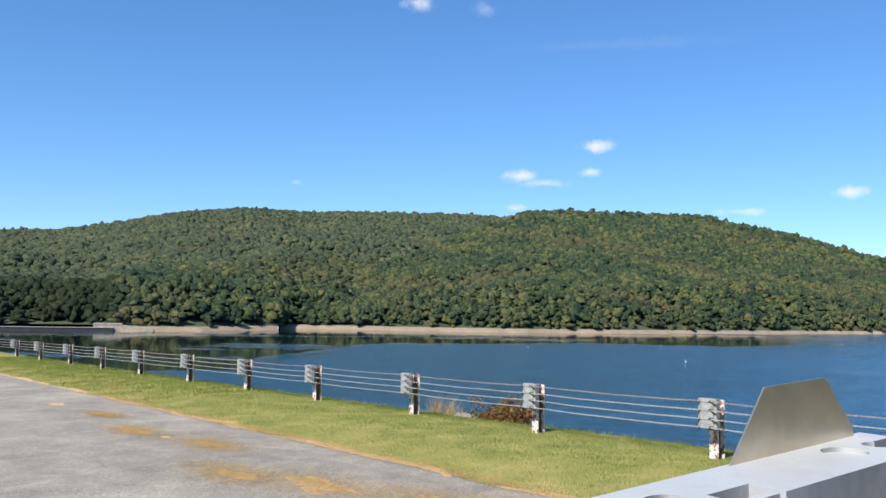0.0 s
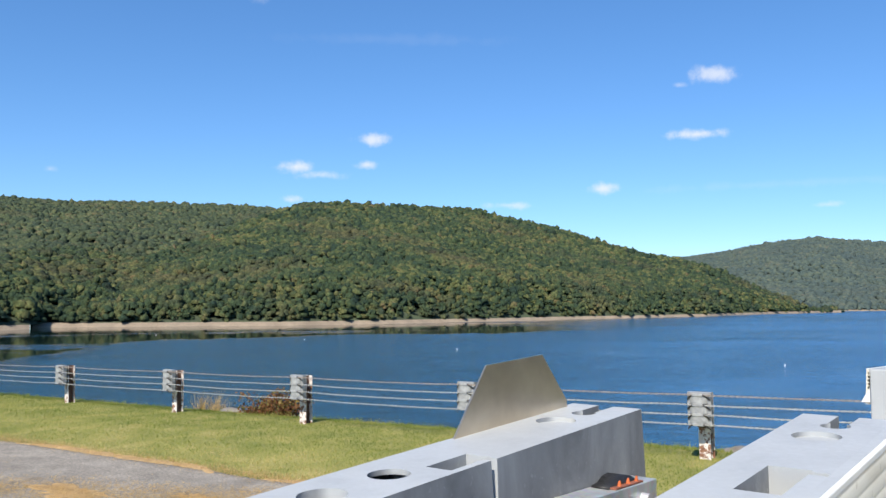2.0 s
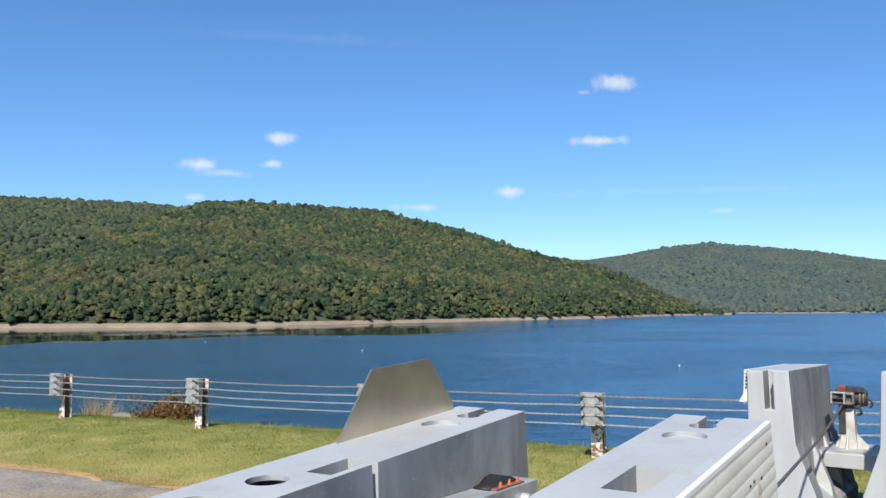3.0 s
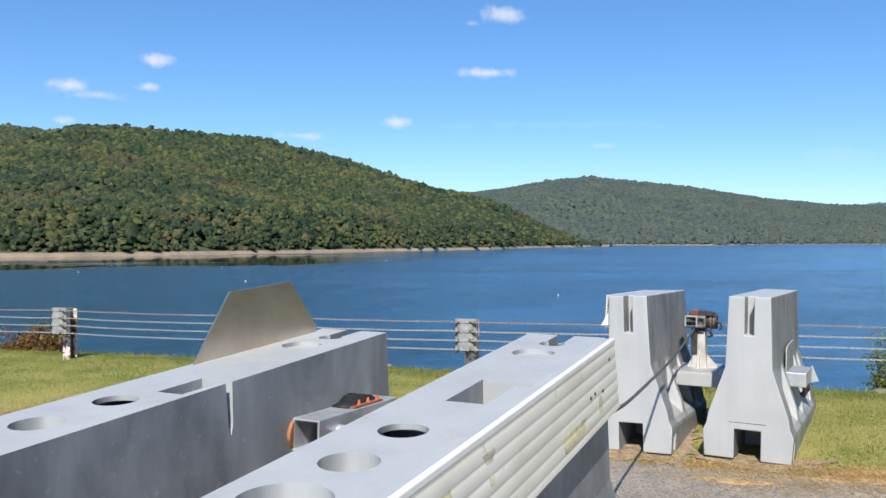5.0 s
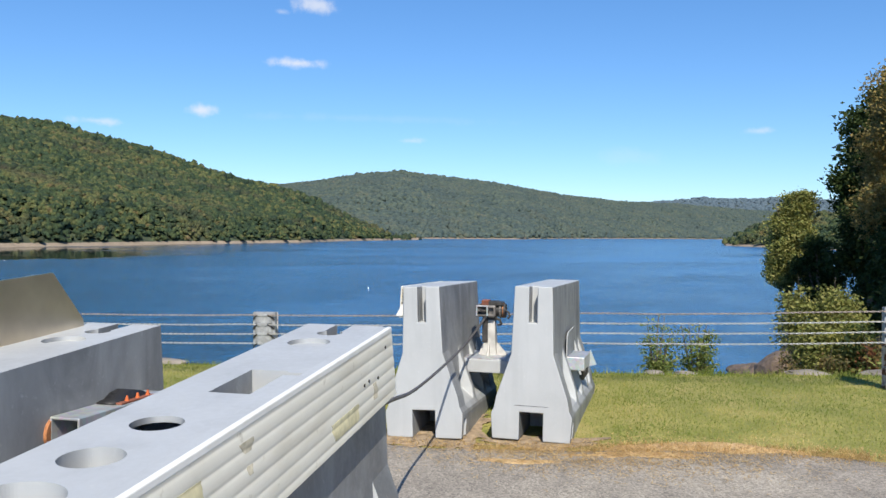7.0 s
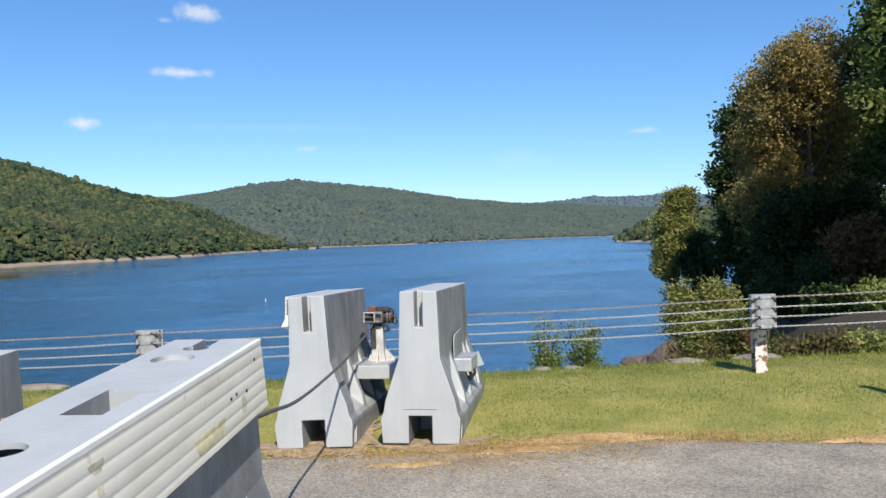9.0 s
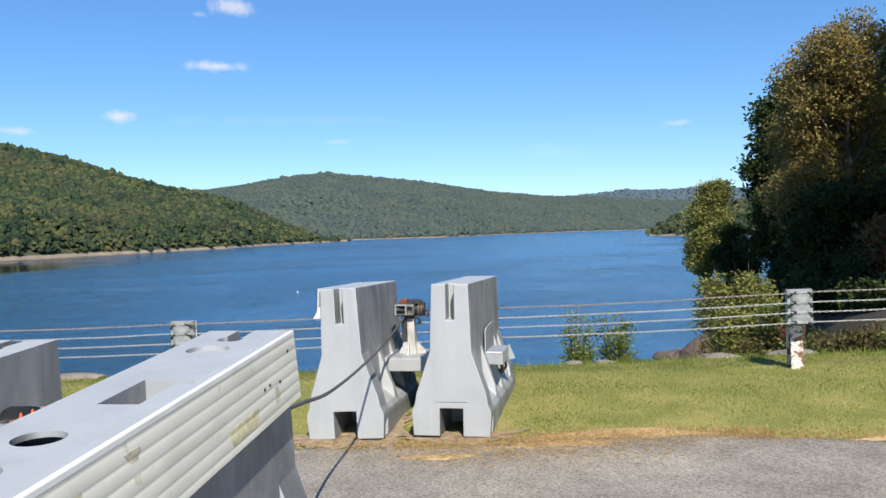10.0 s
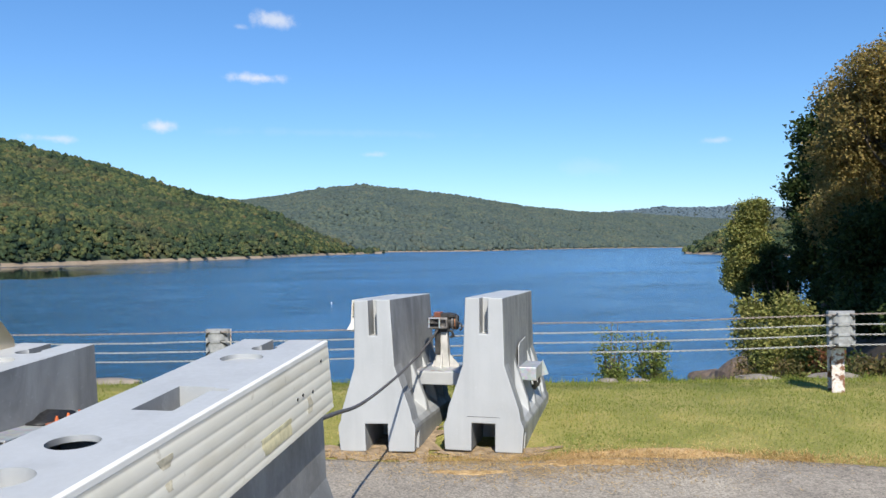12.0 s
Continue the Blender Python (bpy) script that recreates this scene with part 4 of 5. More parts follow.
def winch_stand():
    """Beam between the two flared barriers with a white pedestal and a winch head."""
    root = thing("winch_stand", lying((4.58, 5.06), (0.772, 0.636), 0.0, 0.0), "white pedestal winch on a grey steel cross beam between barriers", "winch")
    part("cross_beam", box(-0.12, -0.235, 0.392, 0.42, 0.285, 0.494, 0.006), GREY, root, "grey steel cross beam")
    part("deck_plate", box(-0.10, -0.16, 0.4945, 0.40, 0.24, 0.499, 0.001), GALV_RUST, root)
    part("end_bracket", prism([(-0.1, 0.36), (0.2, 0.36), (0.2, 0.52), (0.0, 0.52), (-0.1, 0.45)], -0.262, -0.238, "y"), IRON, root, "dark iron end bracket")
    bm = bmesh.new()
    for z, w, d in ((0.496, 0.058, 0.06), (0.62, 0.046, 0.052), (0.80, 0.036, 0.042)):
        for x, y in ((-d, -w), (d, -w), (d, w), (-d, w)):
            bm.verts.new((0.17 + x, y - 0.01, z))
    bm.verts.ensure_lookup_table()
    for r in range(2):
        for k in range(4):
            a, b = 4 * r + k, 4 * r + (k + 1) % 4
            bm.faces.new([bm.verts[i] for i in (a, b, b + 4, a + 4)])
    bm.faces.new([bm.verts[i] for i in (3, 2, 1, 0)]), bm.faces.new([bm.verts[i] for i in (8, 9, 10, 11)])
    part("pedestal", bm, DIRTY_WHITE, root, "dirty white tapered pedestal")
    for y0, y1 in ((-0.062, -0.16), (0.045, 0.085)):
        part("gusset", prism([(y0, 0.496), (y1, 0.496), (y0, 0.60)], 0.16, 0.172, "x"), DIRTY_WHITE, root)
    part("gusset", prism([(0.12, 0.496), (0.04, 0.496), (0.12, 0.64)], -0.015, -0.003, "y"), DIRTY_WHITE, root)
    part("dark_collar", box(0.125, -0.06, 0.78, 0.215, 0.05, 0.81, 0.006), IRON, root)
    head = part("winch_head", box(0.07, -0.06, 0.81, 0.25, 0.105, 0.905, 0.012), WORN_IRON, root, "rust-streaked grey winch housing with square mouths")
    carve(head, [box(0.0, 0.012, 0.828, 0.12, 0.085, 0.855), box(0.0, 0.012, 0.864, 0.12, 0.085, 0.89), box(0.0, -0.045, 0.83, 0.1, -0.005, 0.885)], 0.003)
    part("drum", rod([(0.16, -0.135, 0.86), (0.16, -0.06, 0.86)], [0.058, 0.05], 18), IRON, root, "dark winch drum")
    part("drum_ring", rod([(0.16, -0.098, 0.86), (0.16, -0.088, 0.86)], 0.064, 18), WORN_IRON, root)
    part("mouth_rim", box(0.062, 0.0, 0.818, 0.071, 0.012, 0.90, 0.002), GALV, root, "pale steel rim of the winch mouth")
    part("mouth_rim", box(0.062, 0.085, 0.818, 0.071, 0.097, 0.90, 0.002), GALV, root, "pale steel rim of the winch mouth")
    part("mouth_rim", box(0.062, 0.0, 0.893, 0.071, 0.097, 0.903, 0.002), GALV, root, "pale steel rim of the winch mouth")
    part("brake_ring", rod([(0.16, -0.118, 0.86), (0.16, -0.112, 0.86)], 0.06, 20), RUST_RIM, root, "orange-rusted brake ring")
    part("hood", prism([(-0.12, 0.905), (-0.115, 0.925), (-0.06, 0.937), (0.02, 0.932), (0.07, 0.912), (0.07, 0.905)], 0.10, 0.22, "x"), IRON, root, "dark rounded hood")
    # shade on the pedestal's left half, drawn as a dark sheet
    part("neck_plate", box(0.108, 0.004, 0.60, 0.118, 0.05, 0.80, 0.002), IRON, root, "dark sheet standing for shade on the pedestal's left side")
    part("cover", prism([(0.09, 0.905), (0.23, 0.905), (0.21, 0.942), (0.085, 0.942)], 0.0, 0.055, "y"), RUST_RED, root, "faded red-brown cover")
    part("hook", rod([(0.12, -0.13, 0.87), (0.11, -0.165, 0.85), (0.11, -0.175, 0.82), (0.11, -0.155, 0.80)], 0.008, 8), IRON, root)
    part("shackle", rod([(0.15, -0.045, 0.80), (0.13, -0.09, 0.785), (0.14, -0.10, 0.75), (0.15, -0.07, 0.74)], 0.011, 8), IRON, root)
    return root


winch_stand()


def smooth_line(points, steps=12):
    pts = [Vector(p) for p in points]
    out = []
    for i in range(len(pts) - 1):
        p0, p1, p2, p3 = pts[max(i - 1, 0)], pts[i], pts[i + 1], pts[min(i + 2, len(pts) - 1)]
        for k in range(steps):
            t = k / steps
            out.append(0.5 * ((2 * p1) + (p2 - p0) * t + (2 * p0 - 5 * p1 + 4 * p2 - p3) * t * t + (3 * p1 - p0 - 3 * p2 + p3) * t ** 3))
    return out + [pts[-1]]


SHEATH = plain("grey_rubber", (0.085, 0.08, 0.078), 0.6, 0, 0.3, 30, 0)
hose = mesh_object("cable", rod(smooth_line([(4.66, 5.15, 0.83), (4.56, 5.09, 0.77), (4.1, 4.75, 0.66), (3.49, 4.257, 0.605), (2.772, 3.553, 0.655), (2.164, 2.876, 0.785), (1.72, 2.44, 0.86)]), 0.0092, 10), SHEATH, None, True)
tagged(hose, "black rubber-sheathed cable slung from the winch", "cable")


# ---------------------------------------------------------------- cable guard fence
POST_H = 0.64
POSTS = [-42.6, -39.0, -35.7, -32.33, -29.06, -25.66, -22.56, -19.55, -16.44, -13.51, -10.80, -7.93, -5.28, -2.64, 0.0, 2.87, 5.75, 8.6, 11.5]
WIRE_Z = (0.61, 0.518, 0.428, 0.338)


def fence_lift(s):
    """How far the fence stands above the even slope of the verge."""
    return 0.005 + 0.0183 * min(max(s, 0.0), 12.0)


def post_pose(s):
    p = plan(s, 0)
    return lying((p.x, p.y), ALONG, -0.0192, float(land(s, 0)) + fence_lift(s))


def guard_post(s=0, web_paint=None, label="rusty white-peeling steel post with ribbed grey cable block"):
    root = thing("guard_post", post_pose(s), label, "fence post", "cable fence posts")
    h = POST_H - 0.025
    flange, web = 0.056, 0.006
    # rust brown all over, with the dark of the recess painted in too
    part("web", box(-web, -0.0505, -0.25, web, 0.0505, h), web_paint or RUST_BROWN, root, "steel web" if web_paint else "rust-brown steel web")
    for o0, o1 in ((-0.06, -0.051), (0.051, 0.06)):
        part("flange", box(-flange, o0, -0.25, flange, o1, h, 0.002), POST, root, "flange with peeling white paint")
    block = part("cable_block", prism([(-0.112, -0.120), (-0.112, -0.180), (-0.085, -0.188), (0.085, -0.188), (0.112, -0.180), (0.112, -0.120)], 0.318, 0.634, "z"), BLOCK, root, "grey zinc cable block with bulging faces")
    for k in range(3):
        bulge = [(math.sin(a) * 0.088, -0.182 - 0.05 * math.cos(a)) for a in np.linspace(-1.5, 1.5, 13)]
        part("bulge", prism(bulge, 0.350 + k * 0.0905, 0.415 + k * 0.0905, "z"), BLOCK, block)
    for z in WIRE_Z:
        part("hook_bolt", rod([(0.03, -0.228, z + 0.004), (0.075, -0.213, z - 0.014), (0.108, -0.188, z - 0.045)], 0.007, 6), IRON, block)
        part("hook_bolt", rod([(-0.03, -0.228, z + 0.004), (-0.075, -0.213, z - 0.014), (-0.108, -0.188, z - 0.045)], 0.007, 6), IRON, block)
        part("clip", box(-0.05, -0.236, z - 0.012, 0.05, -0.193, z + 0.012, 0.003), BLOCK, block)
    # bracket coloured dark, so it also paints the shaded gap behind the block
    part("standoff", box(-0.045, -0.122, 0.30, 0.045, -0.0605, 0.615, 0.004), IRON, root, "steel standoff behind the block, dark as the shaded gap there")
    return root


first_post = guard_post()
for s in POSTS:
    if s == 5.75:
        guard_post(s, POST, "white-painted steel post with rust at its foot")
    elif s:
        lean = random.uniform(-0.8, 0.8)
        copy_thing(first_post, post_pose(s) @ pose(0, 0, 0, random.uniform(-1, 1), lean, random.uniform(-3, 3)))


def guard_cable(level, material, label):
    """Two strands twisted round each other, sagging a little from post to post."""
    pitch, per = 0.11, 5
    ss = np.arange(POSTS[0], POSTS[-1], pitch / per)
    centre = []
    for s in ss:
        i = max(k for k in range(len(POSTS)) if POSTS[k] <= s + 1e-9)
        f = (s - POSTS[i]) / (POSTS[min(i + 1, len(POSTS) - 1)] - POSTS[i] + 1e-9)
        slack = 0.012 + 0.012 * abs(noise.noise((i * 3.7, level * 5.1, 0)))
        p = plan(s, -0.205)
        centre.append((p.x, p.y, 0.043 + 0.0192 * min(max(s, -60), 14) + WIRE_Z[level] + fence_lift(s) - slack * 4 * f * (1 - f) + 0.006 * noise.noise((s * 1.7, level * 9.0, 2.0))))
    centre = np.array(centre)
    side = np.array((ACROSS.x, ACROSS.y, 0.0))
    verts, faces, base, n = [], [], 0, len(ss)
    for strand in range(2):
        a = 2 * math.pi * ss / pitch + math.pi * strand
        mid = centre + 0.0056 * (np.cos(a)[:, None] * side + np.sin(a)[:, None] * np.array((0, 0, 1.0)))
        ring = [mid + 0.0042 * (math.cos(b) * side + math.sin(b) * np.array((0, 0, 1.0))) for b in (0.4, 1.97, 3.54, 5.11)]
        verts.append(np.stack(ring, 1).reshape(-1, 3))
        i = np.arange(n * 4).reshape(n, 4) + base
        for k in range(4):
            faces.append(np.stack([i[:-1, k], i[:-1, (k + 1) % 4], i[1:, (k + 1) % 4], i[1:, k]], -1))
        base += n * 4
    ob = raw("guard_cable", np.concatenate(verts), np.concatenate(faces), material, smooth=True)
    return tagged(ob, label, "cable", "fence cables")


guard_cable(0, CABLE_RUST, "rust-brown twisted steel cable along the posts")
for k in (1, 2, 3):
    guard_cable(k, CABLE, "grey twisted steel cable along the posts")


# ---------------------------------------------------------------- trees and shrubs
def leaf_cloud(rng, lobes, count, size, flat=0.35):
    """Leaves as bent diamonds scattered in clumps over lobes (x, y, z, radius, height factor)."""
    weights = np.array([l[3] ** 2 for l in lobes])
    pick = rng.choice(len(lobes), count // 12, p=weights / weights.sum())
    L = np.array(lobes)[pick]
    d = rng.normal(size=(len(pick), 3))
    d /= np.linalg.norm(d, axis=1)[:, None]
    rad = rng.uniform(0.35, 1.08, len(pick)) ** 0.6
    clump = L[:, :3] + d * rad[:, None] * np.stack([L[:, 3], L[:, 3], L[:, 3] * L[:, 4]], -1)
    centre = np.repeat(clump, 12, 0) + rng.normal(size=(len(pick) * 12, 3)) * size * np.array((2.3, 2.3, 1.3))
    n = len(centre)
    u = rng.normal(size=(n, 3)) * np.array((1, 1, flat + 0.4))
    u /= np.linalg.norm(u, axis=1)[:, None]
    v = np.cross(u, rng.normal(size=(n, 3)))
    v /= np.linalg.norm(v, axis=1)[:, None] + 1e-9
    s = size * rng.uniform(0.6, 1.3, n)[:, None]
    quad = np.stack([centre - u * s, centre + v * s * 0.55, centre + u * s, centre - v * s * 0.55], 1)
    return quad.reshape(-1, 3), np.arange(n * 4).reshape(n, 4)


def tree(x, y, height, lobes, count, size, leaf, label, seed, trunk_r=0.16, category="tree"):
    """lobes: (dx, dy, height fraction, radius, height factor)."""
    rng = np.random.default_rng(seed)
    z = land_xy(x, y)
    root = thing("tree", pose(x, y, z), label, category, "trees on the bank")
    wood = bmesh.new()
    top = Vector((rng.normal() * 0.25, rng.normal() * 0.25, height * 0.9))
    trunk = smooth_line([(0, 0, -0.3), (rng.normal() * 0.1, rng.normal() * 0.1, height * 0.35), (top.x * 0.6, top.y * 0.6, height * 0.65), top], 5)
    rod(trunk, list(np.linspace(trunk_r, 0.025, len(trunk))), 8, wood)
    spots = []
    for dx, dy, hf, r, q in lobes:
        c = Vector((dx, dy, hf * height))
        spots.append((*c, r, q))
        start = trunk[min(len(trunk) - 1, int(len(trunk) * min(0.8, hf * 0.75)))]
        mid = start.lerp(c, 0.5) + Vector((0, 0, -0.2))
        rod(smooth_line([start, mid, c], 4), list(np.linspace(trunk_r * 0.4, 0.015, 9)), 6, wood)
        for _ in range(4):
            e = c + Vector(rng.normal(size=3)) * r * 0.5
            rod([start.lerp(c, 0.6), e], [0.025, 0.008], 5, wood)
    part("trunk", wood, BARK, root)
    crown = raw("crown", *leaf_cloud(rng, spots, count, size), leaf, root)
    return root


def polar(heading, d):
    p = bearing(heading) * d
    return p.x + 0.19, p.y - 0.15


def lobes_of(seed, height, radius, n, low=0.25, spread=0.75):
    rng = np.random.default_rng(seed)
    out = []
    for k in range(n):
        hf = low + (0.93 - low) * (k + rng.random()) / n
        env = radius * math.sqrt(max(0.08, 1 - ((hf - 0.52) / 0.52) ** 2))
        a = rng.random() * 6.283 + k * 2.4
        q = env * spread * math.sqrt(rng.uniform(0.2, 1))
        out.append((math.cos(a) * q, math.sin(a) * q, hf, max(0.5, env * rng.uniform(0.34, 0.55)), rng.uniform(0.65, 1.0)))
    return out


def stand(heading, d, top, radius, n, count, size, leaf, label, seed, low=0.25, trunk_r=0.16):
    """A tree at a heading and distance whose top shows at that elevation in degrees."""
    x, y = polar(heading, d)
    height = 1.5 + d * math.tan(radians(top)) - land_xy(x, y)
    return tree(x, y, height, lobes_of(seed, height, radius, n, low), count, size, leaf, label, seed, trunk_r)


stand(60.15, 46, 3.6, 1.2, 34, 40000, 0.075, LEAF_LIGHT, "light-green tree leaning out from the wood edge", 11, 0.62)
stand(61.9, 44, 0.2, 1.2, 16, 22000, 0.085, LEAF_GREEN, "small dark-green tree under its taller neighbours", 12, 0.05)
stand(64.7, 37, 9.9, 1.6, 20, 36000, 0.085, LEAF_GREEN, "dark-green tree at the wood edge", 13, 0.1, 0.2)
stand(67.9, 30, 12.6, 2.15, 40, 62000, 0.055, LEAF_AMBER, "tall tree with amber autumn leaves", 14, 0.36, 0.16)
stand(66.4, 32, 9.6, 1.4, 16, 24000, 0.055, LEAF_AMBER, "smaller amber-leaved tree beside a taller one", 21, 0.55, 0.1)
stand(66.9, 38, 9.2, 2.3, 18, 20000, 0.14, LEAF_GREEN, "broad dark-green tree in the wood edge", 15, 0.08, 0.2)
stand(68.9, 28, 2.6, 1.9, 14, 28000, 0.075, LEAF_GREEN, "spreading dark-green tree in front of taller ones", 24, 0.03, 0.12)
stand(65.9, 30, 1.6, 1.4, 12, 20000, 0.075, LEAF_GREEN, "low dark-green tree at the wood edge", 25, 0.03, 0.1)
stand(65.8, 46, 6.6, 2.6, 18, 20000, 0.17, LEAF_GREEN, "dark-green tree deep in the wood", 22, 0.05, 0.2)
stand(69.2, 45, 8.6, 2.8, 18, 20000, 0.17, LEAF_GREEN, "dark-green tree deep in the wood", 23, 0.05, 0.2)
stand(74.9, 36, 16.5, 2.9, 20, 28000, 0.12, LEAF_MID, "tall full green tree over the wood edge", 16, 0.08, 0.24)
stand(71.6, 43, 13.0, 2.7, 18, 20000, 0.15, LEAF_GREEN, "tall green tree behind the wood edge", 17, 0.1, 0.24)
# four unseen trees added to the right, to shade the wood edge
stand(79.5, 28, 21.0, 3.4, 18, 18000, 0.17, LEAF_GREEN, "tall green tree beside the verge, unseen, placed for its shade", 18, 0.08, 0.24)
stand(86.5, 23, 31.0, 4.2, 20, 18000, 0.18, LEAF_GREEN, "tall green tree beside the verge, unseen, placed for its shade", 19, 0.08, 0.24)
stand(83.5, 20.5, 32.5, 3.2, 22, 22000, 0.18, LEAF_GREEN, "tall green tree beside the verge, unseen, placed for its shade", 26, 0.08, 0.24)
stand(92.0, 19, 35.0, 3.6, 20, 20000, 0.18, LEAF_GREEN, "tall green tree beside the verge, unseen, placed for its shade", 27, 0.06, 0.24)
stand(71.4, 24, 0.4, 0.9, 10, 6000, 0.07, LEAF_RED, "low tree with russet and orange leaves", 20, 0.2, 0.07)


def shrub(x, y, height, radius, count, size, leaf, label, seed, name="shrub"):
    rng = np.random.default_rng(seed)
    root = thing(name, pose(x, y, land_xy(x, y)), label, "shrub", "shrubs on the bank")
    wood = bmesh.new()
    lobes = []
    for k in range(9):
        a, q = rng.random() * 6.283, radius * math.sqrt(rng.random()) * 0.8
        h = height * rng.uniform(0.45, 0.95)
        rod(smooth_line([(0.1 * q * math.cos(a), 0.1 * q * math.sin(a), -0.1), (q * 0.6 * math.cos(a), q * 0.6 * math.sin(a), h * 0.55), (q * math.cos(a), q * math.sin(a), h)], 4), list(np.linspace(0.012, 0.003, 9)), 5, wood)
        lobes.append((q * math.cos(a), q * math.sin(a), h * 0.75, radius * 0.35, height / radius * 0.5))
        lobes.append((q * 0.7 * math.cos(a + 0.5), q * 0.7 * math.sin(a + 0.5), h * 0.35, radius * 0.4, height / radius * 0.4))
    part("stem", wood, BARK, root)
    raw("foliage", *leaf_cloud(rng, lobes, count, size), leaf, root)
    return root


for heading, d, top, r, n, sz, leaf, label, seed in (
        (62.35, 21, -1.6, 1.18, 60000, 0.046, LEAF_LIGHT, "rounded light-green bush beyond the fence", 31),
        (61.9, 24, -5.2, 0.6, 3500, 0.055, LEAF_GREEN, "dark-green bush on the bank", 32),
        (60.9, 19.5, -6.0, 0.75, 9000, 0.035, LEAF_BROWN, "brownish-green bush at the foot of the trees", 47),
        (65.0, 20, -4.4, 0.8, 4500, 0.05, LEAF_GREEN, "dark-green bush behind the fence post", 33),
        (67.6, 24, -1.0, 1.1, 6000, 0.06, LEAF_GREEN, "tangled green undergrowth by the trees", 34),
        (70.4, 21, -3.0, 1.1, 5000, 0.055, LEAF_GREEN, "tangled green undergrowth by the trees", 38),
        (73.5, 19, -3.0, 1.1, 4500, 0.055, LEAF_MID, "tangled light undergrowth by the trees", 35),
        (64.7, 19, -5.2, 0.5, 1500, 0.045, LEAF_RED, "reddening bush among green ones", 37),
        (66.6, 11.5, -6.7, 0.55, 2200, 0.03, LEAF_MID, "low weedy growth at the verge edge", 36),
        (68.4, 11, -6.5, 0.6, 2600, 0.03, LEAF_BROWN, "low weedy growth at the verge edge", 39),
        (70.3, 10.8, -6.0, 0.6, 2600, 0.03, LEAF_BROWN, "low weedy growth at the verge edge", 40),
        (72.4, 10.6, -5.8, 0.6, 2600, 0.03, LEAF_LIGHT, "low weedy growth at the verge edge", 45),
        (74.6, 10.4, -5.5, 0.6, 2600, 0.03, LEAF_BROWN, "low weedy growth at the verge edge", 46)):
    x, y = polar(heading, d)
    shrub(x, y, 1.5 + d * math.tan(radians(top)) - land_xy(x, y), r, n, sz, leaf, label, seed)
for s, o, h, r, n, sz, leaf, label, seed in (
        (3.84, 1.3, 0.93, 0.19, 1900, 0.018, LEAF_MID, "leafy light-green shrub on the lake bank", 41),
        (4.25, 1.28, 0.76, 0.21, 2000, 0.018, LEAF_MID, "spreading light-green shrub on the lake bank", 42),
        (-7.0, 0.9, 0.52, 0.42, 2600, 0.026, LEAF_RED, "low russet bush behind the fence", 43),
        (-6.55, 0.85, 0.36, 0.32, 1200, 0.026, LEAF_RED, "low russet bush behind the fence", 44)):
    p = plan(s, o)
    shrub(p.x, p.y, h, r, n, sz, leaf, label, seed)


def rock(s, o, size, label, seed, sink=0.3, material=None):
    rng = np.random.default_rng(seed)
    bm = bmesh.new()
    bmesh.ops.create_icosphere(bm, subdivisions=3, radius=1.0)
    for v in bm.verts:
        v.co *= 1 + 0.28 * noise.noise(v.co * 1.3 + Vector((seed, 0, 0))) + 0.1 * noise.noise(v.co * 4 + Vector((0, seed, 0)))
        v.co = Vector((v.co.x * size[0], v.co.y * size[1], v.co.z * size[2]))
    ob = mesh_object("rock", bm, material or ROCK)
    p = plan(s, o)
    ob.matrix_world = pose(p.x, p.y, max(land_xy(p.x, p.y), WATER_Z - 0.4) + size[2] * (1 - sink) * 0.5, 0, 0, -47 + rng.uniform(-20, 20))
    return tagged(ob, label, "rock", "rocks on the bank")


for k, (s, o, size) in enumerate(((-7.62, 0.75, (0.2, 0.14, 0.07)), (-7.42, 0.8, (0.13, 0.1, 0.06)), (3.78, 0.8, (0.1, 0.08, 0.035)), (4.1, 0.85, (0.12, 0.07, 0.03)), (5.3, 0.95, (0.22, 0.12, 0.04)), (6.1, 1.1, (0.28, 0.14, 0.04)),
                                  (-1.6, 0.75, (0.35, 0.15, 0.05)), (0.2, 0.72, (0.25, 0.15, 0.05)))):
    rock(s, o, size, "flat pale grey rock at the top of the bank", 50 + k)
for k in range(14):
    rng = np.random.default_rng(90 + k)
    x, y = polar(rng.uniform(57.6, 62.5), rng.uniform(24, 60))
    rock(*frame_of(x, y), (rng.uniform(0.3, 0.7), rng.uniform(0.3, 0.6), rng.uniform(0.1, 0.2)), "reddish-brown boulder on the lower bank", 70 + k, material=BOULDER)


for k in range(7):
    rng = np.random.default_rng(160 + k)
    rock(6.3 + 0.17 * k, 8.8 + rng.uniform(-0.9, 0.9), (rng.uniform(0.25, 0.5), rng.uniform(0.2, 0.45), rng.uniform(0.08, 0.17)), "reddish-brown boulder on the rocky bank", 230 + k, material=BOULDER)


for k in range(9):
    rng = np.random.default_rng(190 + k)
    x, y = polar(57.3 + 0.28 * k + rng.uniform(-0.2, 0.2), rng.uniform(68, 80) - 1.5 * k)
    rock(*frame_of(x, y), (rng.uniform(1.6, 2.8), rng.uniform(1.4, 2.2), rng.uniform(0.5, 0.9) + 0.13 * k), "reddish-brown boulder at the water's edge", 210 + k, material=BOULDER)


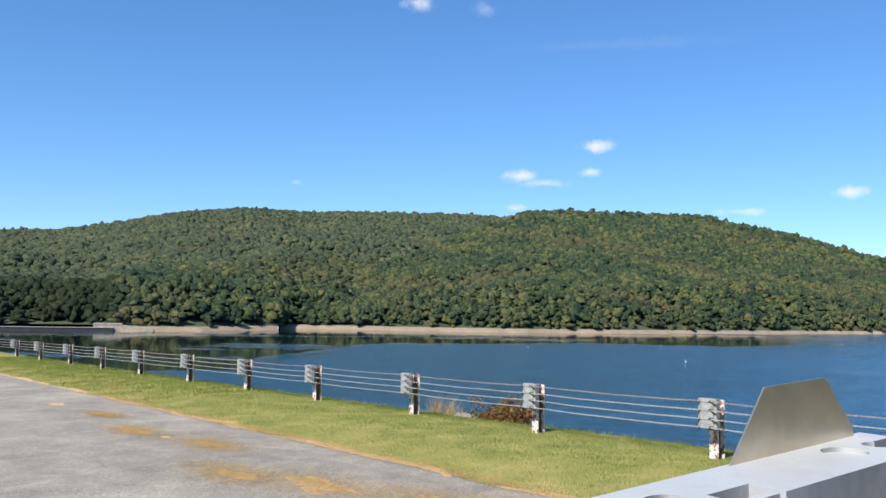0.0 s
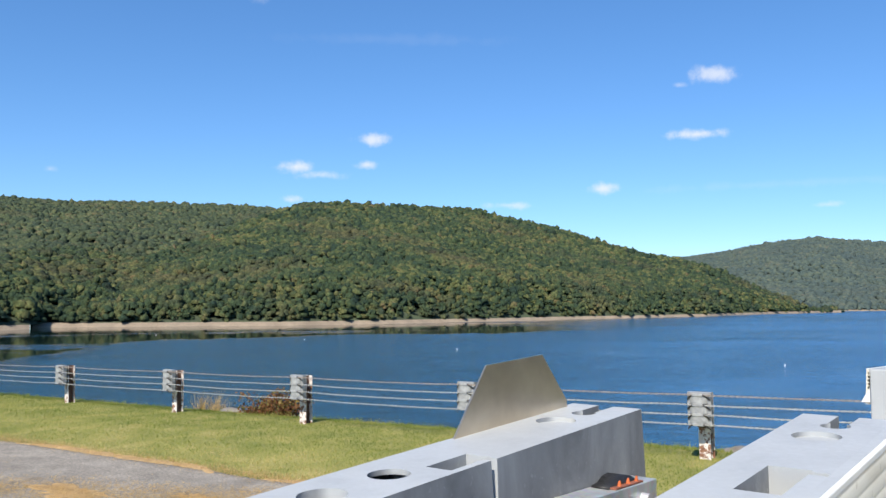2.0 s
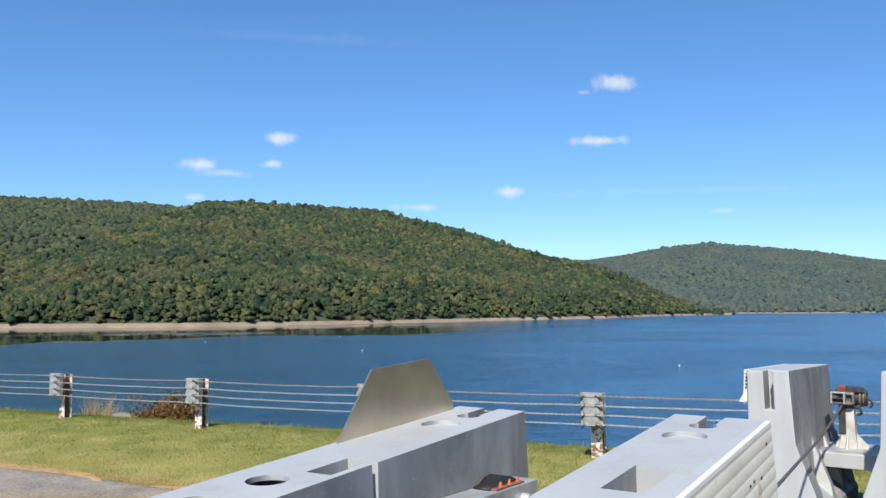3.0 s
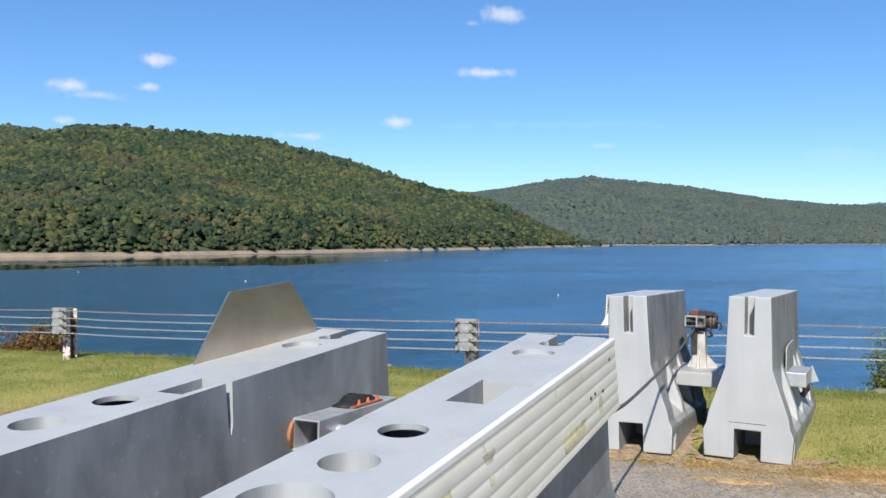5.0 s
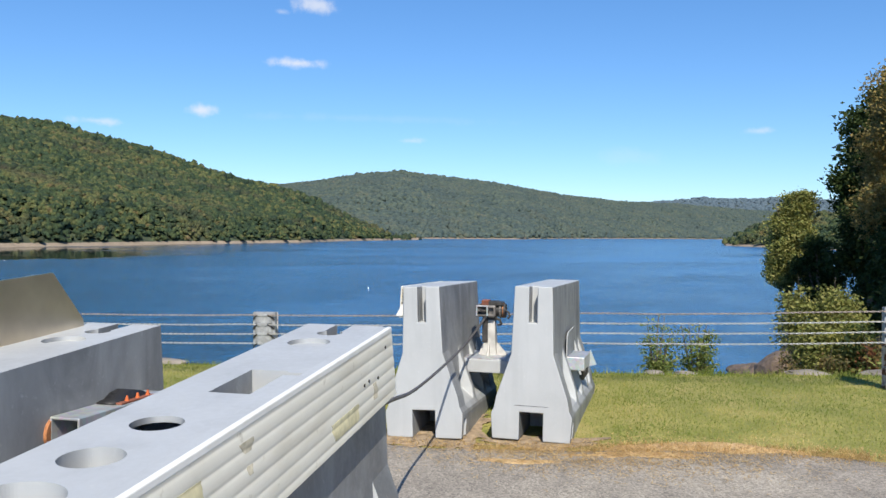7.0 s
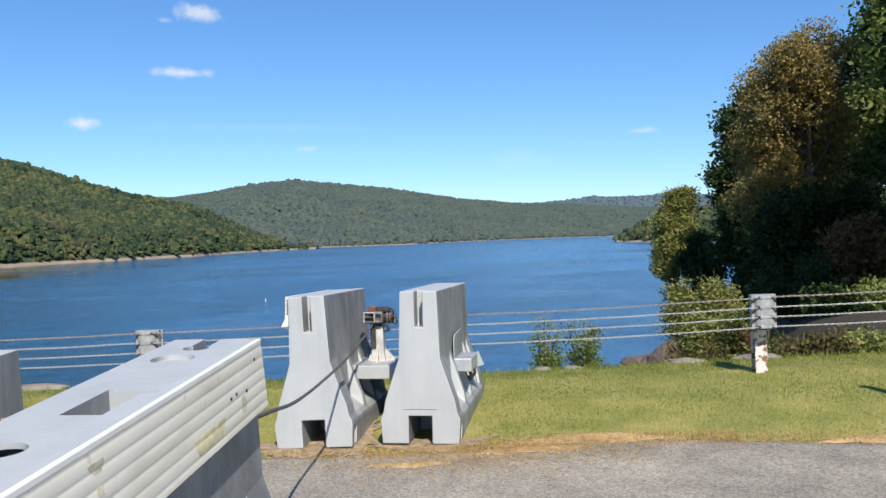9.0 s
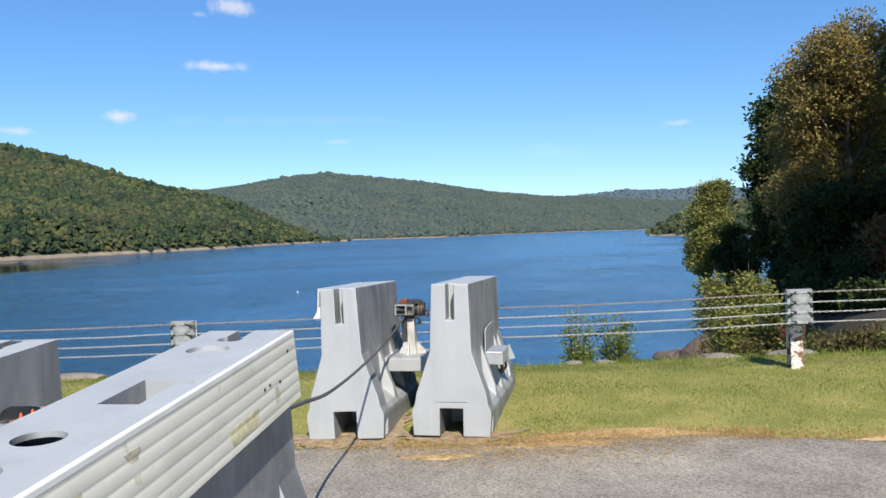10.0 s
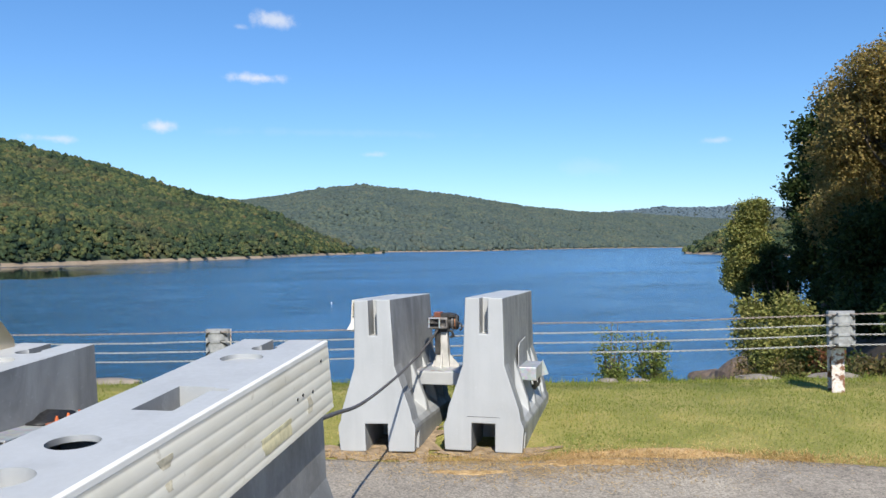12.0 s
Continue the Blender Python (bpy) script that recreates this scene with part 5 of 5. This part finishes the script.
# ---------------------------------------------------------------- across the water
def buoy(heading, d):
    p = bearing(heading) * d
    root = thing("buoy", pose(p.x, p.y, WATER_Z), "small white marker buoy on the water", "buoy", "marker buoys")
    part("float", rod([(0, 0, -0.3), (0, 0, 0.0), (0, 0, 0.26), (0, 0, 0.32)], [0.05, 0.07, 0.07, 0.035], 14), WHITE, root)
    part("mast", rod([(0, 0, 0.3), (0, 0, 0.44)], 0.025, 10), WHITE, root)
    return root


for heading, d in ((2.15, 264), (10.8, 300), (12.3, 210), (-7.2, 315), (33.1, 167), (21.5, 380)):
    buoy(heading, d)


def dam_wall():
    root = thing("spillway", pose(0, 0, 0), "long low dark spillway wall with weathered coping", "dam")
    a, b = bearing(-46) * 400, bearing(-24.6) * 360
    side = (b - a).normalized()
    out = Vector((side.y, -side.x, 0))
    m = Matrix((side, out, Vector((0, 0, 1)))).transposed().to_4x4()
    m.translation = (a.x, a.y, WATER_Z)
    root.matrix_world = m
    n = (b - a).length
    part("wall", box(0, -2.0, -3, n, 0.0, 1.25), DAM_WALL, root, "dark concrete wall")
    part("coping", box(0, -2.4, 1.254, n, 0.25, 1.55, 0.03), COPING, root, "weathered concrete coping")
    return root


dam_wall()
p = bearing(-24.9) * 364
abut = thing("abutment", pose(p.x, p.y, WATER_Z, 0, 0, 22), "pale concrete abutment block at the end of the spillway", "abutment")
part("block", box(-5.3, -3, -2, 5.3, 3, 2.7, 0.15), CONCRETE, abut)
part("ramp", prism([(5.3, -2), (5.3, 2.6), (9.5, 2.1), (17.0, 0.9), (17.0, -2)], -3.4, 2.5, "y"), CONCRETE, abut)
part("parapet", box(-5.3, -3.2, 2.6, 5.3, -2.8, 3.3, 0.05), CONCRETE, abut)


# ---------------------------------------------------------------- grass, straw and litter
def patch(s, o, long, wide, seed, label="mat of dry straw lying on the asphalt", material=None):
    """An irregular thin mat."""
    rng = np.random.default_rng(seed)
    ring, verts, faces = 40, [], []
    for q, up in ((0.0, 0.0205), (0.5, 0.02), (0.85, 0.0195), (1.0, 0.013)):
        for k in range(ring):
            a = 2 * math.pi * k / ring
            f = 0.8 + 0.5 * noise.noise((math.cos(a) * 1.6 + seed, math.sin(a) * 1.6, 0.5)) + 0.55 * noise.noise((math.cos(a) * 6 + seed, math.sin(a) * 6, 1.5))
            ss, oo = s + math.cos(a) * long * q * f, o + math.sin(a) * wide * q * f
            p = plan(ss, oo)
            verts.append((p.x, p.y, float(land(ss, oo)) + up * 0.8))
    for r in range(3):
        for k in range(ring):
            faces.append((r * ring + k, r * ring + (k + 1) % ring, (r + 1) * ring + (k + 1) % ring, (r + 1) * ring + k))
    return tagged(raw("dry_grass" if not material else "dirt", verts, faces, material or STRAW, smooth=True), label, "straw", kind="stuff")


for k, (s, o, a, b) in enumerate(((-9.1, -3.9, 0.42, 0.16), (-7.3, -3.62, 0.45, 0.15), (-8.2, -3.8, 0.13, 0.07), (-4.2, -3.9, 0.6, 0.26), (-3.0, -3.5, 0.45, 0.2), (-11.3, -3.6, 0.3, 0.1), (-5.3, -4.3, 0.5, 0.14),
                                  (3.35, -2.30, 0.5, 0.09), (2.6, -2.5, 0.3, 0.08), (-13.5, -3.7, 0.4, 0.12), (-2.2, -3.1, 0.35, 0.1))):
    patch(s, o, a, b, 120 + k)


patch(2.05, -1.5, 0.42, 0.72, 151, "bare brown dirt between the barriers", DIRT)
patch(2.75, -1.98, 0.44, 0.19, 152, "bare brown dirt at the barrier feet", DIRT)
patch(1.75, -1.98, 0.6, 0.2, 153, "bare brown dirt at the barrier feet", DIRT)


def straw_edge():
    """The dry fringe where turf meets asphalt."""
    ss = np.arange(-26, 12, 0.1)
    verts = []
    for s in ss:
        a = edge_of(s) - 0.06 + 0.12 * noise.noise((s * 1.9, 7, 0)) + 0.06 * noise.noise((s * 6, 9, 0))
        b = edge_of(s) + 0.3 + 0.16 * noise.noise((s * 1.1, 2, 0)) + 0.07 * noise.noise((s * 5, 3, 0))
        b = a + max(0.0, b - a - 0.16 - 0.5 * float(ramp01(s, 0.9, 1.4) * (1 - ramp01(s, 2.9, 3.3))) + 0.34 * noise.noise((s * 0.7, 5, 8)))
        up_most = min(1.0, (b - a) / 0.1) * 2 - 1
        for f, up in ((0, 0.006 * up_most), (0.3, 0.016 * up_most), (0.7, 0.012 * up_most), (1, -0.004)):
            o = a + (b - a) * f
            p = plan(s, o)
            verts.append((p.x, p.y, float(land(s, o)) + up))
    i = np.arange(len(ss) * 4).reshape(len(ss), 4)
    faces = np.stack([i[:-1, :-1], i[:-1, 1:], i[1:, 1:], i[1:, :-1]], -1).reshape(-1, 4)
    return tagged(raw("straw_fringe", verts, faces, STRAW, smooth=True), "fringe of dry straw along the asphalt edge", "straw", kind="stuff")


straw_edge()


def blades(name, count, s_range, o_range, height, width, material, seed, label, crowd=None):
    rng = np.random.default_rng(seed)
    s, o = rng.uniform(*s_range, count), rng.uniform(*o_range, count)
    if crowd:
        keep = rng.random(count) < crowd(s, o)
        s, o = s[keep], o[keep]
    n = len(s)
    z = land(s, o) - 0.005
    x = ORIGIN.x + ALONG.x * s + ACROSS.x * o
    y = ORIGIN.y + ALONG.y * s + ACROSS.y * o
    root = np.stack([x, y, z], -1)
    a = rng.uniform(0, 6.283, n)
    w = np.stack([np.cos(a), np.sin(a), np.zeros(n)], -1) * width * rng.uniform(0.6, 1.3, n)[:, None]
    b = rng.uniform(0, 6.283, n)
    tall = height * rng.uniform(0.45, 1.25, n)
    lean = np.stack([np.cos(b), np.sin(b), np.zeros(n)], -1) * (tall * rng.uniform(0.1, 0.9, n))[:, None]
    tip = root + lean + np.array((0, 0, 1.0)) * tall[:, None]
    tri = np.stack([root - w, root + w, tip], 1).reshape(-1, 3)
    return tagged(raw(name, tri, np.arange(n * 3).reshape(n, 3), material), label, "grass", kind="stuff")


def open_turf(s, o):
    """Thin towards the asphalt and the barriers' feet."""
    edge = np.interp(s, (-3, 0.4, 1.5, 3.3, 4.4, 5.5, 9), (-2.6, -2.45, -2.12, -2.16, -2.18, -2.36, -2.5))
    feet = 1 - 0.93 * np.exp(-(((s - 2.25) / 0.85) ** 4 + ((o + 1.75) / 0.55) ** 4))
    return np.clip((o - edge) / 0.35, 0.12, 1) * feet * (o > edge + 0.02)


def fringe(s, o):
    """Thick just inside the asphalt's edge."""
    edge = np.interp(s, (-3, 0.4, 1.5, 3.3, 4.4, 5.5, 9), (-2.6, -2.45, -2.12, -2.16, -2.18, -2.36, -2.5))
    return np.exp(-((o - edge - 0.08) / 0.14) ** 2) * (o > edge - 0.05)


blades("grass", 220000, (-13, 9.5), (-2.7, 0.95), 0.026, 0.0036, BLADE, 201, "short mown grass blades on the verge", open_turf)
blades("grass", 45000, (-32, -13), (-2.45, 0.5), 0.045, 0.009, BLADE, 202, "short mown grass blades on the verge")
blades("grass_tufts", 9000, (-14, 10), (0.45, 1.3), 0.07, 0.004, BLADE, 203, "longer grass at the top of the bank")
blades("straw_stems", 40000, (-14, 9.5), (-2.75, -2.0), 0.04, 0.0035, STRAW_BLADE, 204, "dry straw stems along the asphalt edge", fringe)
blades("straw_stems", 22000, (2.3, 4.9), (-2.45, -1.95), 0.03, 0.0032, STRAW_BLADE, 206, "dry straw stems along the asphalt edge", lambda s, o: np.exp(-((o + 2.2) / 0.13) ** 2))
blades("dry_stalks", 380, (-8.5, -7.9), (0.7, 1.2), 0.36, 0.004, STRAW_BLADE, 205, "tall dry stalks behind the fence")


def litter(count, seed):
    """Loose straw lying flat on the asphalt round the mats and along the edge."""
    rng = np.random.default_rng(seed)
    mats = np.array([(-9.1, -3.9, 0.5), (-7.3, -3.62, 0.5), (-4.2, -3.9, 0.7), (-3.0, -3.5, 0.6), (-5.3, -4.3, 0.6), (3.2, -2.38, 0.8), (-2.2, -3.1, 0.5), (-11.3, -3.6, 0.4)])
    pick = mats[rng.integers(0, len(mats), count)]
    s, o = pick[:, 0] + rng.normal(size=count) * pick[:, 2] * 0.8, pick[:, 1] + rng.normal(size=count) * pick[:, 2] * 0.32
    along = rng.random(count) < 0.3
    s = np.where(along, rng.uniform(-16, 9, count), s)
    o = np.where(along, np.interp(s, (-3, 0.4, 1.5, 3.3, 4.4, 5.5, 9), (-2.6, -2.45, -2.12, -2.16, -2.18, -2.36, -2.5)) + rng.normal(size=count) * 0.09 + 0.02, o)
    z = land(s, o) + 0.02
    c = np.stack([ORIGIN.x + ALONG.x * s + ACROSS.x * o, ORIGIN.y + ALONG.y * s + ACROSS.y * o, z], -1)
    a = rng.uniform(0, 6.283, count)
    d = np.stack([np.cos(a), np.sin(a), rng.uniform(-0.1, 0.35, count)], -1) * rng.uniform(0.02, 0.06, count)[:, None]
    w = np.stack([-np.sin(a), np.cos(a), np.zeros(count)], -1) * 0.003
    tri = np.stack([c - w, c + w, c + d], 1).reshape(-1, 3)
    return tagged(raw("loose_straw", tri, np.arange(count * 3).reshape(count, 3), STRAW_BLADE), "loose dry straw scattered on the asphalt", "straw", kind="stuff")


litter(42000, 301)
# stands out of view, added to cast the shadow across the grass
marker = thing("marker_post", pose(7.03, 1.39, land_xy(7.03, 1.39)), "slim grey steel post on the verge, unseen, added for its shadow", "post")
part("shaft", rod([(0, 0, -0.2), (0, 0, 1.25)], 0.045, 12), GALV_RUST, marker)
part("cap", rod([(0, 0, 1.25), (0, 0, 1.28)], 0.05, 12), IRON, marker)
